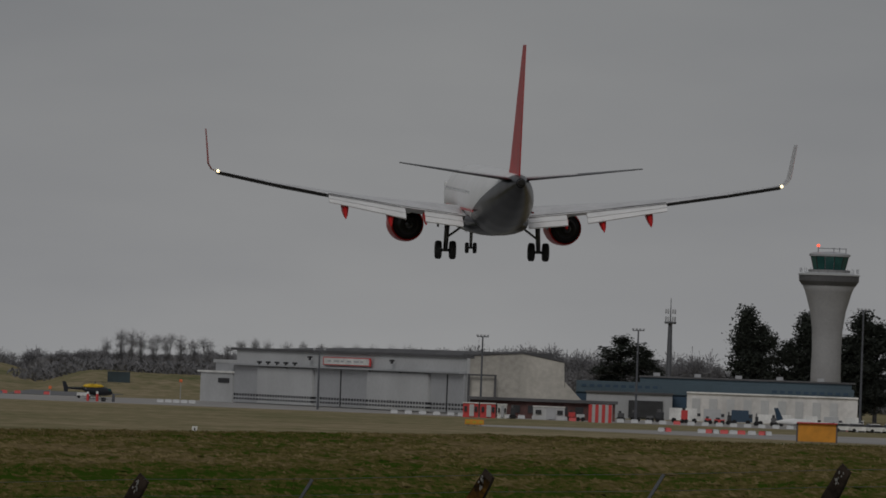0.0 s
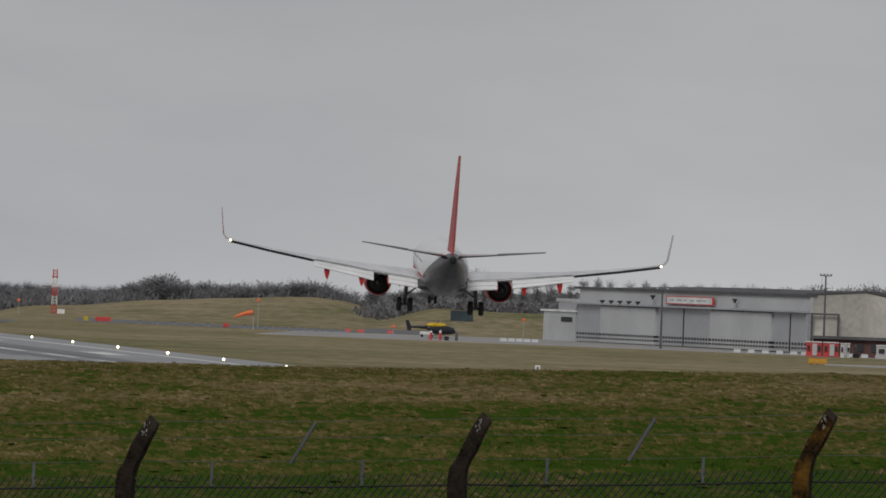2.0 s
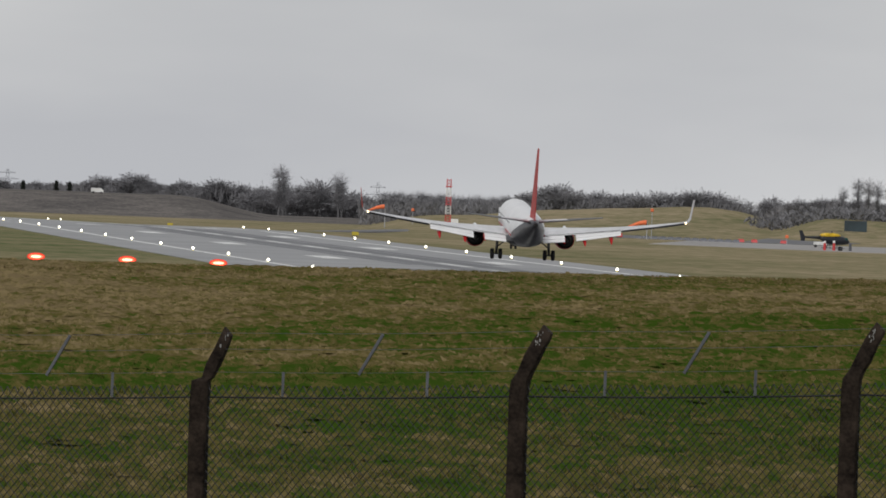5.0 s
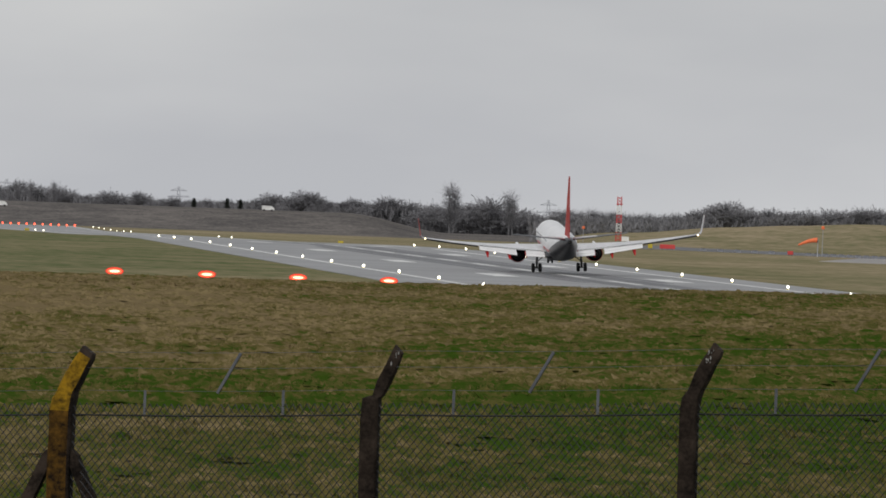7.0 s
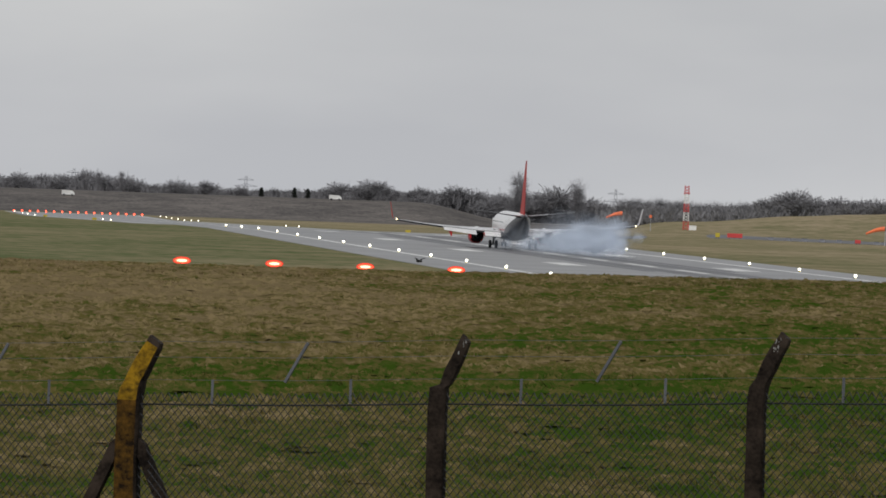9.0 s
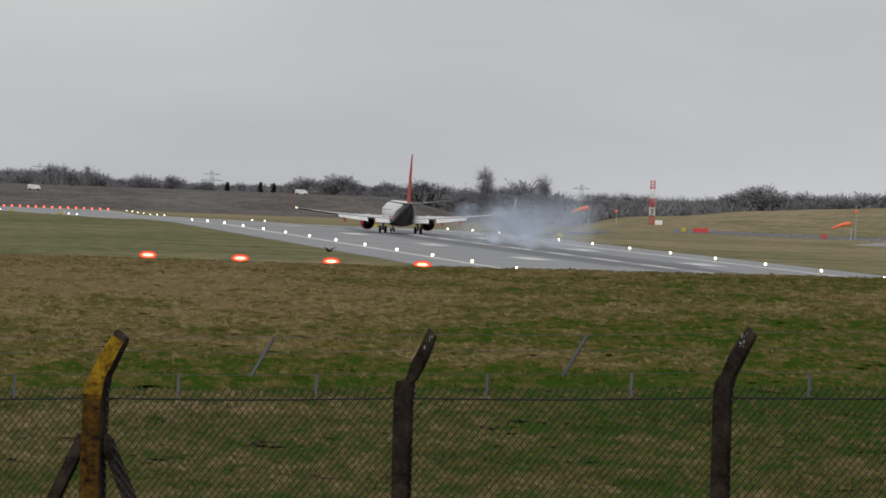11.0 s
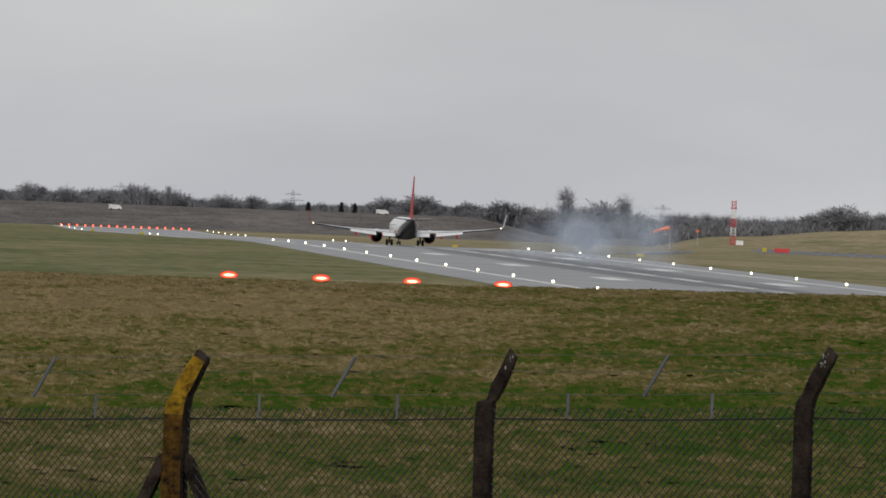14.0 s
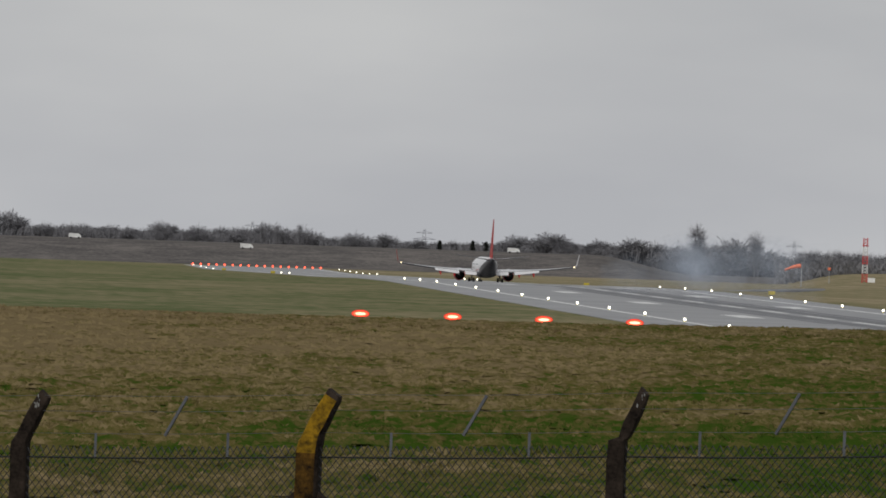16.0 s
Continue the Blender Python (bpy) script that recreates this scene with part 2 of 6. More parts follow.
def tube(bm, p0, p1, r0, r1=None, n=8, cap=True):
    p0, p1 = Vector(p0), Vector(p1)
    r1 = r0 if r1 is None else r1
    q = (p1 - p0).to_track_quat("Z", "Y").to_matrix()
    rings = []
    for p, r in ((p0, r0), (p1, r1)):
        rings.append([bm.verts.new(p + q @ Vector((r * cos(2 * pi * k / n), r * sin(2 * pi * k / n), 0))) for k in range(n)])
    for k in range(n):
        bm.faces.new((rings[0][k], rings[0][(k + 1) % n], rings[1][(k + 1) % n], rings[1][k]))
    if cap:
        bm.faces.new(rings[0][::-1])
        bm.faces.new(rings[1])


def loft(bm, rings, cap=True, mi=0):
    """Joins rings of equal point counts into a skin."""
    vr = [[bm.verts.new(p) for p in ring] for ring in rings]
    n = len(vr[0])
    for a, b in zip(vr, vr[1:]):
        for k in range(n):
            f = bm.faces.new((a[k], a[(k + 1) % n], b[(k + 1) % n], b[k]))
            f.material_index = mi
    if cap:
        for ring in (vr[0][::-1], vr[-1]):
            f = bm.faces.new(ring)
            f.material_index = mi
    return vr


def lathe(bm, profile, n=24, axis="z", cap=True):
    rings = []
    for r, h in profile:
        ring = []
        for k in range(n):
            a = 2 * pi * k / n
            if axis == "z":
                ring.append(Vector((r * cos(a), r * sin(a), h)))
            elif axis == "y":
                ring.append(Vector((r * sin(a), h, r * cos(a))))
            else:
                ring.append(Vector((h, r * cos(a), r * sin(a))))
        rings.append(ring)
    loft(bm, rings, cap)


def polar(az, dist, z=0.0):
    a = radians(az)
    return Vector((dist * sin(a), dist * cos(a), z))


def smooth_step(a, b, v):
    s = min(1.0, max(0.0, (v - a) / (b - a)))
    return s * s * (3 - 2 * s)


# ---- ground ----
def runway_height(y):
    """Level at the touchdown end, over a crest, then down to the far end."""
    pts = ((0, 0.0), (1290, 0.0), (1420, -0.60), (1510, -1.6), (1920, -3.95), (2550, -7.6), (2800, -7.9), (5000, -7.9))
    for (y0, z0), (y1, z1) in zip(pts, pts[1:]):
        if y <= y1:
            return z0 + (z1 - z0) * (max(y, 0) - y0) / (y1 - y0)
    return pts[-1][1]


def field_height(az):
    """The near field tilts up gently to the right."""
    pts = ((-9, 5.78), (2.5, 5.79), (5.0, 5.87), (5.9, 5.97), (8.3, 6.12), (9.7, 6.28), (11.9, 6.57), (13.0, 6.67), (15.7, 6.79), (25.0, 6.9))
    for (a0, z0), (a1, z1) in zip(pts, pts[1:]):
        if az <= a1:
            return z0 + (z1 - z0) * (max(az, -9) - a0) / (a1 - a0)
    return 6.9


def fence_line_height(az):
    return 5.79 + 0.059 * (max(-4.0, min(20.0, az)) - 2.85)


def hill_height(az):
    pts = ((5.4, 0.0), (6.14, 0.75), (6.9, 1.9), (7.58, 4.0), (8.09, 4.95), (8.6, 5.85), (8.75, 5.9), (8.95, 5.3), (9.31, 2.7), (9.7, 0.8), (10.2, 0.0))
    if az <= pts[0][0]:
        return 0.0
    for (a0, z0), (a1, z1) in zip(pts, pts[1:]):
        if az <= a1:
            return z0 + (z1 - z0) * smooth_step(a0, a1, az) * 0.5 + (z1 - z0) * (az - a0) / (a1 - a0) * 0.5
    return 0.0


def ground_height(x, y):
    r, az = hypot(x, y), math.degrees(atan2(x, y))
    side = smooth_step(135.0, 185.0, x) * smooth_step(2750.0, 2250.0, y) * smooth_step(5.9, 6.7, az)
    base = runway_height(y) * (1 - side)
    azc = max(-9.0, min(20.0, az))
    s = smooth_step(70.0, 300.0, r)
    near = fence_line_height(azc) * (1 - s) + field_height(azc) * s
    if r < 60:
        near = near + (8.15 - near) * (1 - smooth_step(3.0, 40.0, r))
    k = smooth_step(318.0, 420.0, r)
    h = near * (1 - k) + base * k
    # low green hill beyond the taxiway
    if 1500 < r < 2100:
        h += hill_height(az) * exp(-((r - 1780) / 120.0) ** 2)
    # low embankment with a hedge behind the helicopter stand and the hangar
    if 1500 < r < 3000:
        h += 4.2 * smooth_step(1560.0, 1660.0, r) * smooth_step(9.2, 9.7, az) * smooth_step(13.6, 12.8, az)
    # scrub bank past the far end, and the land that falls away behind it
    if r > 2800:
        h += (7.2 - 1.2 * smooth_step(1.0, -2.0, az)) * smooth_step(2850.0, 3080.0, r) * smooth_step(5.5, 4.7, az)
    if r > 3250:
        h -= 30.0 * smooth_step(3250.0, 4900.0, r)
    return h


def lumps(x, y):
    """Unevenness of the rough field, gentler towards the brow."""
    q = Vector((x, y * 0.7, 0.0))
    k = 1 - 0.45 * smooth_step(200.0, 290.0, hypot(x, y))
    return k * (0.17 * noise.noise(q * 0.09) + 0.15 * noise.noise(q * 0.45)) + 0.12 * noise.noise(q * 1.3)


def ground_sheet():
    azs = [-180 + 10 * i for i in range(17)] + [-9 + 1.0 * i for i in range(7)]
    a = -2.0
    while a < 17.2:
        azs.append(a)
        a += 0.045
    azs += [18 + i for i in range(12)] + [35 + 10 * i for i in range(15)] + [180]
    rs = [0.0, 2, 5, 10, 20, 35, 45]
    r = 52.0
    while r < 330:
        rs.append(r)
        r *= 1.0036
    rs += [r + 4 * i for i in range(25)] + [460, 520, 600, 700, 800, 900, 1000, 1100, 1200, 1290, 1350, 1420, 1460]
    rs += [1500 + 30 * i for i in range(21)] + [2200, 2350, 2550, 2700, 2840] + [2860 + 30 * i for i in range(9)] + [3300, 3600, 4100, 4900]
    verts, faces, mats = [], [], []
    for r in rs:
        for az in azs:
            p = polar(az, r)
            h = ground_height(p.x, p.y)
            if 48 < r < 345 and -3 < az < 18:
                q = Vector((p.x, p.y * 0.7, 0.0))
                h += lumps(p.x, p.y) + 0.09 * noise.noise(q * 3.1) - 0.06
            verts.append((p.x, p.y, h))
    na = len(azs)
    for i in range(len(rs) - 1):
        for j in range(na - 1):
            faces.append((i * na + j, i * na + j + 1, (i + 1) * na + j + 1, (i + 1) * na + j))
            mats.append(0 if rs[i] < 345 else (2 if rs[i] > 2830 else 1))
    me = bpy.data.meshes.new("ground")
    me.from_pydata(verts, [], faces)
    me.polygons.foreach_set("material_index", mats)
    me.polygons.foreach_set("use_smooth", [True] * len(faces))
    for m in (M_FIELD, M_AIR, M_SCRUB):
        me.materials.append(m)
    me.update()
    return tagged(new("ground", me), "rough winter grass with straw and green patches", "grass", kind="structure")


ground_sheet()


def veer(y):
    """The far half lies slightly to one side."""
    return smooth_step(1250.0, 1950.0, y)


def strip(name, x0, x1, ys, dz, material, label, category, shift0=0.0, shift1=0.0):
    """A flat paved band along the runway's direction that follows the ground, with edges of some depth."""
    bm = bmesh.new()
    rings = []
    for y in ys:
        z = runway_height(y) + dz
        a, b = x0 + shift0 * veer(y), x1 + shift1 * veer(y)
        rings.append([(a, y, z - 0.3), (a, y, z), (b, y, z), (b, y, z - 0.3)])
    loft(bm, rings)
    return tagged(part(name, bm, material), label, category, kind="structure")


RY = [430, 800, 1100, 1290, 1355, 1420, 1465, 1510, 1650, 1800, 1920, 2200, 2550, 2800]
runway = strip("runway", 71.0, 128.8, RY, 0.06, M_ASPHALT, "long grey wet asphalt runway with white markings", "runway", 8.5, 1.2)


def mark(name, x0, x1, y0, y1, dz=0.084, material=None, shift=0.0):
    bm = bmesh.new()
    n = max(1, int((y1 - y0) / 60))
    rings = []
    for k in range(n + 1):
        y = y0 + (y1 - y0) * k / n
        z, v = runway_height(y) + dz, shift * veer(y)
        rings.append([(x0 + v, y, z - 0.02), (x0 + v, y, z), (x1 + v, y, z), (x1 + v, y, z - 0.02)])
    loft(bm, rings)
    return part(name, bm, material or M_PAINT, runway)


for ex, shift in ((78.75, 3.8), (120.4, 6.0)):
    mark("edge_line", ex, ex + 0.9, 440, 2780, shift=shift)
for k in range(-8, 31):
    yy = 978 + 53.5 * k
    mark("centreline_stripe", 104.0, 104.9, yy - 15, yy + 15, shift=1.0)
for yy in (640, 774, 908, 1042, 1177, 1312):
    for xx in (93.3, 114.2):
        mark("touchdown_mark", xx - 1.5, xx + 1.5, yy - 12, yy + 12)
M_RUBBER = mat("tyre_rubber_marks", (0.085, 0.085, 0.088), 0.45, 0, 0.35, 0.06, fine=20)
for x0, x1, y0, y1 in ((99.6, 102.9, 780, 1420), (105.6, 109.2, 800, 1400), (97.6, 99.2, 860, 1300), (109.8, 111.4, 880, 1280)):
    mark("rubber_mark", x0, x1, y0, y1, 0.070, M_RUBBER)


# ---- aircraft ----
def airfoil(chord_le, chord_te, x, z_le, thick, n=8, droop=0.0):
    """A closed wing section at the span station x; y runs forward."""
    pts = []
    c = chord_le - chord_te
    for k in range(n + 1):
        s = k / n
        t = thick * c * (2.6 * sqrt(s) * (1 - s) + 0.02)
        pts.append((x, chord_le - s * c, z_le + t * 0.6 - droop * s))
    for k in range(n, -1, -1):
        s = k / n
        t = thick * c * (2.2 * sqrt(s) * (1 - s) + 0.02)
        pts.append((x, chord_le - s * c, z_le - t * 0.5 - droop * s))
    return [Vector(p) for p in pts]


def wing_z(x):
    """Height of the wing plane at the span station x: dihedral and flex."""
    a = abs(x)
    return 2.72 + 0.105 * (a - 1.9) + 0.0032 * (a - 1.9) ** 2


def wing_le(x):
    a = abs(x)
    return 7.0 - 0.53 * a if a > 5 else 8.6 - 0.85 * a


def wing_te(x):
    a = abs(x)
    return -1.6 - 0.14 * (a - 1.9) if a < 5.8 else -2.15 - 0.212 * (a - 5.8)


WINGS, GEARS = [], []


def wash(x):
    """The outer wing is twisted nose-down."""
    return 0.13 * smooth_step(6.0, 14.0, abs(x))


def make_airliner():
    plane = thing("airliner", Matrix(), "white twin-jet airliner with red fin and engines, landing gear down", "aircraft")
    # fuselage: rings from nose to tail cone
    prof = ((19.6, 0.05, -0.45), (19.2, 0.55, -0.40), (18.4, 1.05, -0.28), (17.2, 1.50, -0.12), (15.6, 1.80, -0.02), (13.5, 1.88, 0), (8, 1.88, 0), (0, 1.88, 0),
            (-4.5, 1.88, 0.0), (-7, 1.80, 0.10), (-9.5, 1.62, 0.28), (-12, 1.36, 0.54), (-14.5, 1.04, 0.84), (-16.5, 0.72, 1.12), (-17.8, 0.46, 1.30), (-18.6, 0.25, 1.40))
    bm = bmesh.new()
    N = 72
    rings = []
    fine = [tuple(a + (b - a) * j / 5 for a, b in zip(p, q)) for p, q in zip(prof, prof[1:]) for j in range(5)] + [prof[-1]]
    for y, r, dz in fine:
        rings.append([Vector((r * sin(2 * pi * k / N), y, 3.68 + dz + r * 1.066 * cos(2 * pi * k / N))) for k in range(N)])
    loft(bm, rings)
    # shade on the lower hull is put into its dark grey, rising tailwards
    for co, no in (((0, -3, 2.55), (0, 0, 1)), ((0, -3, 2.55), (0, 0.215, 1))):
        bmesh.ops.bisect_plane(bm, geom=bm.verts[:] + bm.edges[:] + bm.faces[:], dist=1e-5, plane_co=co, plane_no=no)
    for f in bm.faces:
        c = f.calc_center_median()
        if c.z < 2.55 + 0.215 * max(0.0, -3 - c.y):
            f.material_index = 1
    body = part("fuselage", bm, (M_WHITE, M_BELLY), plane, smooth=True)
    # wing-to-body fairing
    bm = bmesh.new()
    loft(bm, [[Vector((r * 2.15 * sin(2 * pi * k / 20), y, 2.35 + r * 0.85 * cos(2 * pi * k / 20))) for k in range(20)]
              for y, r in ((9.5, 0.3), (8, 0.8), (5, 1.0), (0, 1.0), (-3, 0.9), (-5.5, 0.45), (-6.5, 0.1))])
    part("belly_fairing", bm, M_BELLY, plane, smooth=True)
    # cabin windows
    for side in (-1, 1):
        for k in range(36):
            bm = bmesh.new()
            y = 14.0 - 0.51 * k
            box(bm, side * 1.80, y, 4.15, 0.08, 0.2, 0.27)
            part("cabin_window", bm, M_PANE, body)
        for y in (16.2,):
            bm = bmesh.new()
            box(bm, side * 1.64, y, 3.75, 0.14, 0.85, 1.5, bevel=0.03)
            part("cabin_door", bm, M_WHITE, body)
        bm = bmesh.new()
        box(bm, side * 1.835, 3.0, 3.12, 0.06, 20.0, 0.11)
        part("cheatline", bm, M_RED, body, "thin red cheatline")
        bm = bmesh.new()
        box(bm, side * 1.72, 10.5, 2.95, 0.1, 2.2, 0.7, bevel=0.04)
        part("red_panel", bm, M_RED, body)
    bm = bmesh.new()
    lathe(bm, [(0.22, -18.55), (0.2, -18.85), (0.12, -18.86)], 12, "y")
    bmesh.ops.translate(bm, vec=(0, 0, 5.08), verts=bm.verts[:])
    part("apu_exhaust", bm, M_NOZZLE, body)
    for side in (-1, 1):
        wing = new("wing")
        wing.parent = plane
        WINGS.append((wing, side))
        bm = bmesh.new()
        st = [1.2, 3.0, 5.8, 8.0, 10.3, 13.0, 15.5, 17.15]
        loft(bm, [airfoil(wing_le(x), wing_te(x), side * x, wing_z(x) - wash(x), 0.105 if x < 6 else 0.085, droop=-wash(x)) for x in st])
        bm.normal_update()
        bmesh.ops.recalc_face_normals(bm, faces=bm.faces[:])
        # shade under the outer wing is put into the colour of its lower faces
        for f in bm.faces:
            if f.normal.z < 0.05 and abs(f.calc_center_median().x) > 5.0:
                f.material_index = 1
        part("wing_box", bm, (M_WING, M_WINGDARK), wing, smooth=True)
        # dark outboard trailing edge with the aileron
        bm = bmesh.new()
        for x0, x1 in ((10.45, 13.9), (13.95, 17.1)):
            loft(bm, [[(side * x, wing_te(x) + 0.75, wing_z(x) + 0.03), (side * x, wing_te(x) - 0.12, wing_z(x) + 0.02),
                       (side * x, wing_te(x) - 0.10, wing_z(x) - 0.17), (side * x, wing_te(x) + 0.75, wing_z(x) - 0.20)] for x in (x0, x1)])
        part("aileron", bm, M_WINGDARK, wing, "dark aileron")
        # drooped flaps in two panels, each in two slotted segments
        for x0, x1 in ((2.0, 4.35), (5.55, 10.3)):
            flap = None
            for seg, (f0, f1, d0, d1) in enumerate(((0.25, -0.70, -0.04, 0.30), (-0.72, -1.15, 0.33, 0.62))):
                bm = bmesh.new()
                rings = []
                for x in (x0, x1):
                    s = 1.0 if x < 6 else 1.0 - 0.075 * (x - 6)
                    y, z = wing_te(x), wing_z(x) - 0.02
                    rings.append([(side * x, y + f0 * s, z - d0 * s), (side * x, y + f1 * s, z - d1 * s), (side * x, y + f1 * s + 0.05, z - (d1 + 0.06) * s), (side * x, y + f0 * s, z - (d0 + 0.22) * s)])
                loft(bm, rings)
                if seg == 0:
                    flap = part("flap", bm, M_WHITE, wing, "white drooped flap")
                else:
                    part("aft_flap", bm, M_WHITE, wing)
        # upper spoiler line
        bm = bmesh.new()
        loft(bm, [[(side * x, wing_te(x) + 0.42, wing_z(x) + 0.075), (side * x, wing_te(x) + 0.24, wing_z(x) + 0.07),
                   (side * x, wing_te(x) + 0.24, wing_z(x) + 0.0), (side * x, wing_te(x) + 0.42, wing_z(x) + 0.0)] for x in (2.2, 5.8, 10.3)])
        part("spoiler_edge", bm, M_WINGDARK, wing)
        # flap track fairings
        for x in (4.3, 6.5, 9.3):
            bm = bmesh.new()
            s = 0.62 if x < 5 else 0.9
            pts = ((2.4, 0.05, -0.35), (1.2, 0.22, -0.50), (-0.2, 0.26, -0.72), (-1.1, 0.17, -1.08), (-1.75, 0.03, -1.40))
            loft(bm, [[Vector((side * x + r * s * cos(2 * pi * k / 10), wing_te(x) + y * s, wing_z(x) + z * s + r * 1.5 * s * sin(2 * pi * k / 10))) for k in range(10)] for y, r, z in pts])
            part("flap_track_fairing", bm, M_RED, wing, "red flap track fairing", smooth=True)
        # winglet: blended curve up to a thin tip
        bm = bmesh.new()
        rings = []
        for s in (0, 0.15, 0.3, 0.5, 0.75, 1.0):
            ang = min(1.0, s / 0.3) * radians(76)
            x = 17.1 + (0.62 * sin(ang) if s <= 0.3 else 0.60 + 0.36 * (s - 0.3))
            z = wing_z(17.1) + (0.62 * (1 - cos(ang)) if s <= 0.3 else 0.47 + 3.0 * (s - 0.3))
            le, te = wing_le(17.1) - 1.75 * s, wing_te(17.1) - 0.95 * s
            w = 0.06 * (1 - 0.6 * s)
            nx, nz = cos(ang + pi / 2), sin(ang + pi / 2)
            rings.append([Vector((side * (x + nx * w * b), y, z + nz * w * b)) for y, b in ((le, 0.1), ((le * 2 + te) / 3, 1), (te, 0.1), (te, -0.1), ((le * 2 + te) / 3, -1), (le, -0.1))])
        loft(bm, rings)
        bmesh.ops.recalc_face_normals(bm, faces=bm.faces[:])
        for f in bm.faces:
            f.material_index = 1 if f.normal.x * side < -0.1 else 0
        part("winglet", bm, (M_RED, M_WINGLET), wing, "upturned winglet, red outside and pale inside")
        bm = bmesh.new()
        bmesh.ops.create_uvsphere(bm, u_segments=10, v_segments=8, radius=0.095)
        bmesh.ops.translate(bm, vec=(side * 17.15, wing_te(17.15) - 0.22, wing_z(17.15) + 0.02), verts=bm.verts[:])
        part("navigation_light", bm, M_NAV, wing, "lit white wingtip light")
        # tailplane
        bm = bmesh.new()
        loft(bm, [airfoil(le, te, side * x, z, 0.055, 6) for x, le, te, z in ((0.4, -13.4, -17.6, 5.22), (3.5, -15.4, -18.2, 5.60), (7.15, -17.7, -19.0, 6.08))])
        bmesh.ops.recalc_face_normals(bm, faces=bm.faces[:])
        # the tailplane's shade is coloured in: dark below and along the rear
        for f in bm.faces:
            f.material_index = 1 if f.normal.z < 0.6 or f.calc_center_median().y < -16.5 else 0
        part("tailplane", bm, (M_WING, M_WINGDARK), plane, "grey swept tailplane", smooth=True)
        # engine
        eng = new("engine")
        eng.parent = plane
        ex, ez = side * 4.9, 1.98
        bm = bmesh.new()
        lathe(bm, [(0.78, 8.3), (0.92, 8.45), (1.05, 8.2), (1.12, 7.2), (1.10, 5.6), (1.02, 4.6), (0.97, 4.3), (0.93, 4.32), (0.93, 5.0)], 28, "y", cap=False)
        bmesh.ops.translate(bm, vec=(ex, 0, ez), verts=bm.verts[:])
        part("nacelle", bm, M_RED, eng, "red engine nacelle", smooth=True)
        bm = bmesh.new()
        lathe(bm, [(0.95, 5.2), (0.91, 4.34), (0.72, 4.30), (0.60, 4.1), (0.52, 3.4), (0.44, 3.38)], 24, "y")
        bmesh.ops.translate(bm, vec=(ex, 0, ez), verts=bm.verts[:])
        part("exhaust_nozzle", bm, M_NOZZLE, eng, "black exhaust nozzle", smooth=True)
        bm = bmesh.new()
        lathe(bm, [(0.3, 3.6), (0.2, 2.9), (0.03, 2.4)], 16, "y")
        bmesh.ops.translate(bm, vec=(ex, 0, ez), verts=bm.verts[:])
        part("exhaust_plug", bm, M_NOZZLE, eng, smooth=True)
        bm = bmesh.new()
        box(bm, ex, 5.0, ez + 1.05, 0.35, 3.6, 0.7, bevel=0.1)
        part("pylon", bm, M_WHITE, eng)
        # main gear
        gear = new("main_gear")
        gear.parent = plane
        GEARS.append(gear)
        bm = bmesh.new()
        tube(bm, (side * 2.86, 0, 0.56), (side * 2.75, 0.1, 2.7), 0.14, 0.17, 10)
        tube(bm, (side * 2.32, 0, 0.56), (side * 3.40, 0, 0.56), 0.09, None, 8)
        tube(bm, (side * 2.85, 0, 1.3), (side * 1.5, 0.2, 2.3), 0.07, None, 8)
        tube(bm, (side * 2.86, -0.22, 0.8), (side * 2.80, -0.30, 1.6), 0.05, None, 6)
        part("gear_strut", bm, M_STRUT, gear, smooth=True)
        bm = bmesh.new()
        box(bm, side * 3.35, 0.0, 2.25, 0.06, 1.1, 0.55, m=None, bevel=0.02)
        part("gear_door", bm, M_BELLY, gear)
        for dx in (-0.44, 0.44):
            bm = bmesh.new()
            lathe(bm, [(0.28, -0.16), (0.46, -0.20), (0.55, -0.15), (0.57, 0), (0.55, 0.15), (0.46, 0.20), (0.28, 0.16)], 24, "x")
            bmesh.ops.translate(bm, vec=(side * 2.86 + dx, 0, 0.57), verts=bm.verts[:])
            wheel = part("wheel", bm, M_BLACK, gear, smooth=True)
            bm = bmesh.new()
            lathe(bm, [(0.27, -0.14), (0.27, 0.14)], 16, "x")
            bmesh.ops.translate(bm, vec=(side * 2.86 + dx, 0, 0.57), verts=bm.verts[:])
            part("hub", bm, M_STRUT, gear)
    # fin with its leading fillet
    bm = bmesh.new()
    def fin_ring(z, le, te, w):
        return [Vector((w * b, y, z)) for y, b in ((le, 0.05), (le - (le - te) * 0.3, 1), (te, 0.12), (te, -0.12), (le - (le - te) * 0.3, -1), (le, -0.05))]
    loft(bm, [fin_ring(z, le, te, w) for z, le, te, w in ((5.2, -11.2, -17.6, 0.30), (6.2, -12.5, -17.7, 0.27), (7.2, -13.4, -17.9, 0.25), (10.2, -15.7, -18.6, 0.19), (13.2, -18.0, -19.4, 0.10))])
    part("fin", bm, M_RED, plane, "tall red tail fin", smooth=False)
    # nose gear
    gear = new("nose_gear")
    gear.parent = plane
    GEARS.append(gear)
    bm = bmesh.new()
    tube(bm, (0, 15.6, 0.35), (0, 15.5, 2.2), 0.09, 0.12, 8)
    tube(bm, (-0.3, 15.6, 0.35), (0.3, 15.6, 0.35), 0.06, None, 8)
    part("gear_strut", bm, M_STRUT, gear)
    for dx in (-0.25, 0.25):
        bm = bmesh.new()
        lathe(bm, [(0.18, -0.09), (0.32, -0.11), (0.35, 0), (0.32, 0.11), (0.18, 0.09)], 20, "x")
        bmesh.ops.translate(bm, vec=(dx, 15.6, 0.35), verts=bm.verts[:])
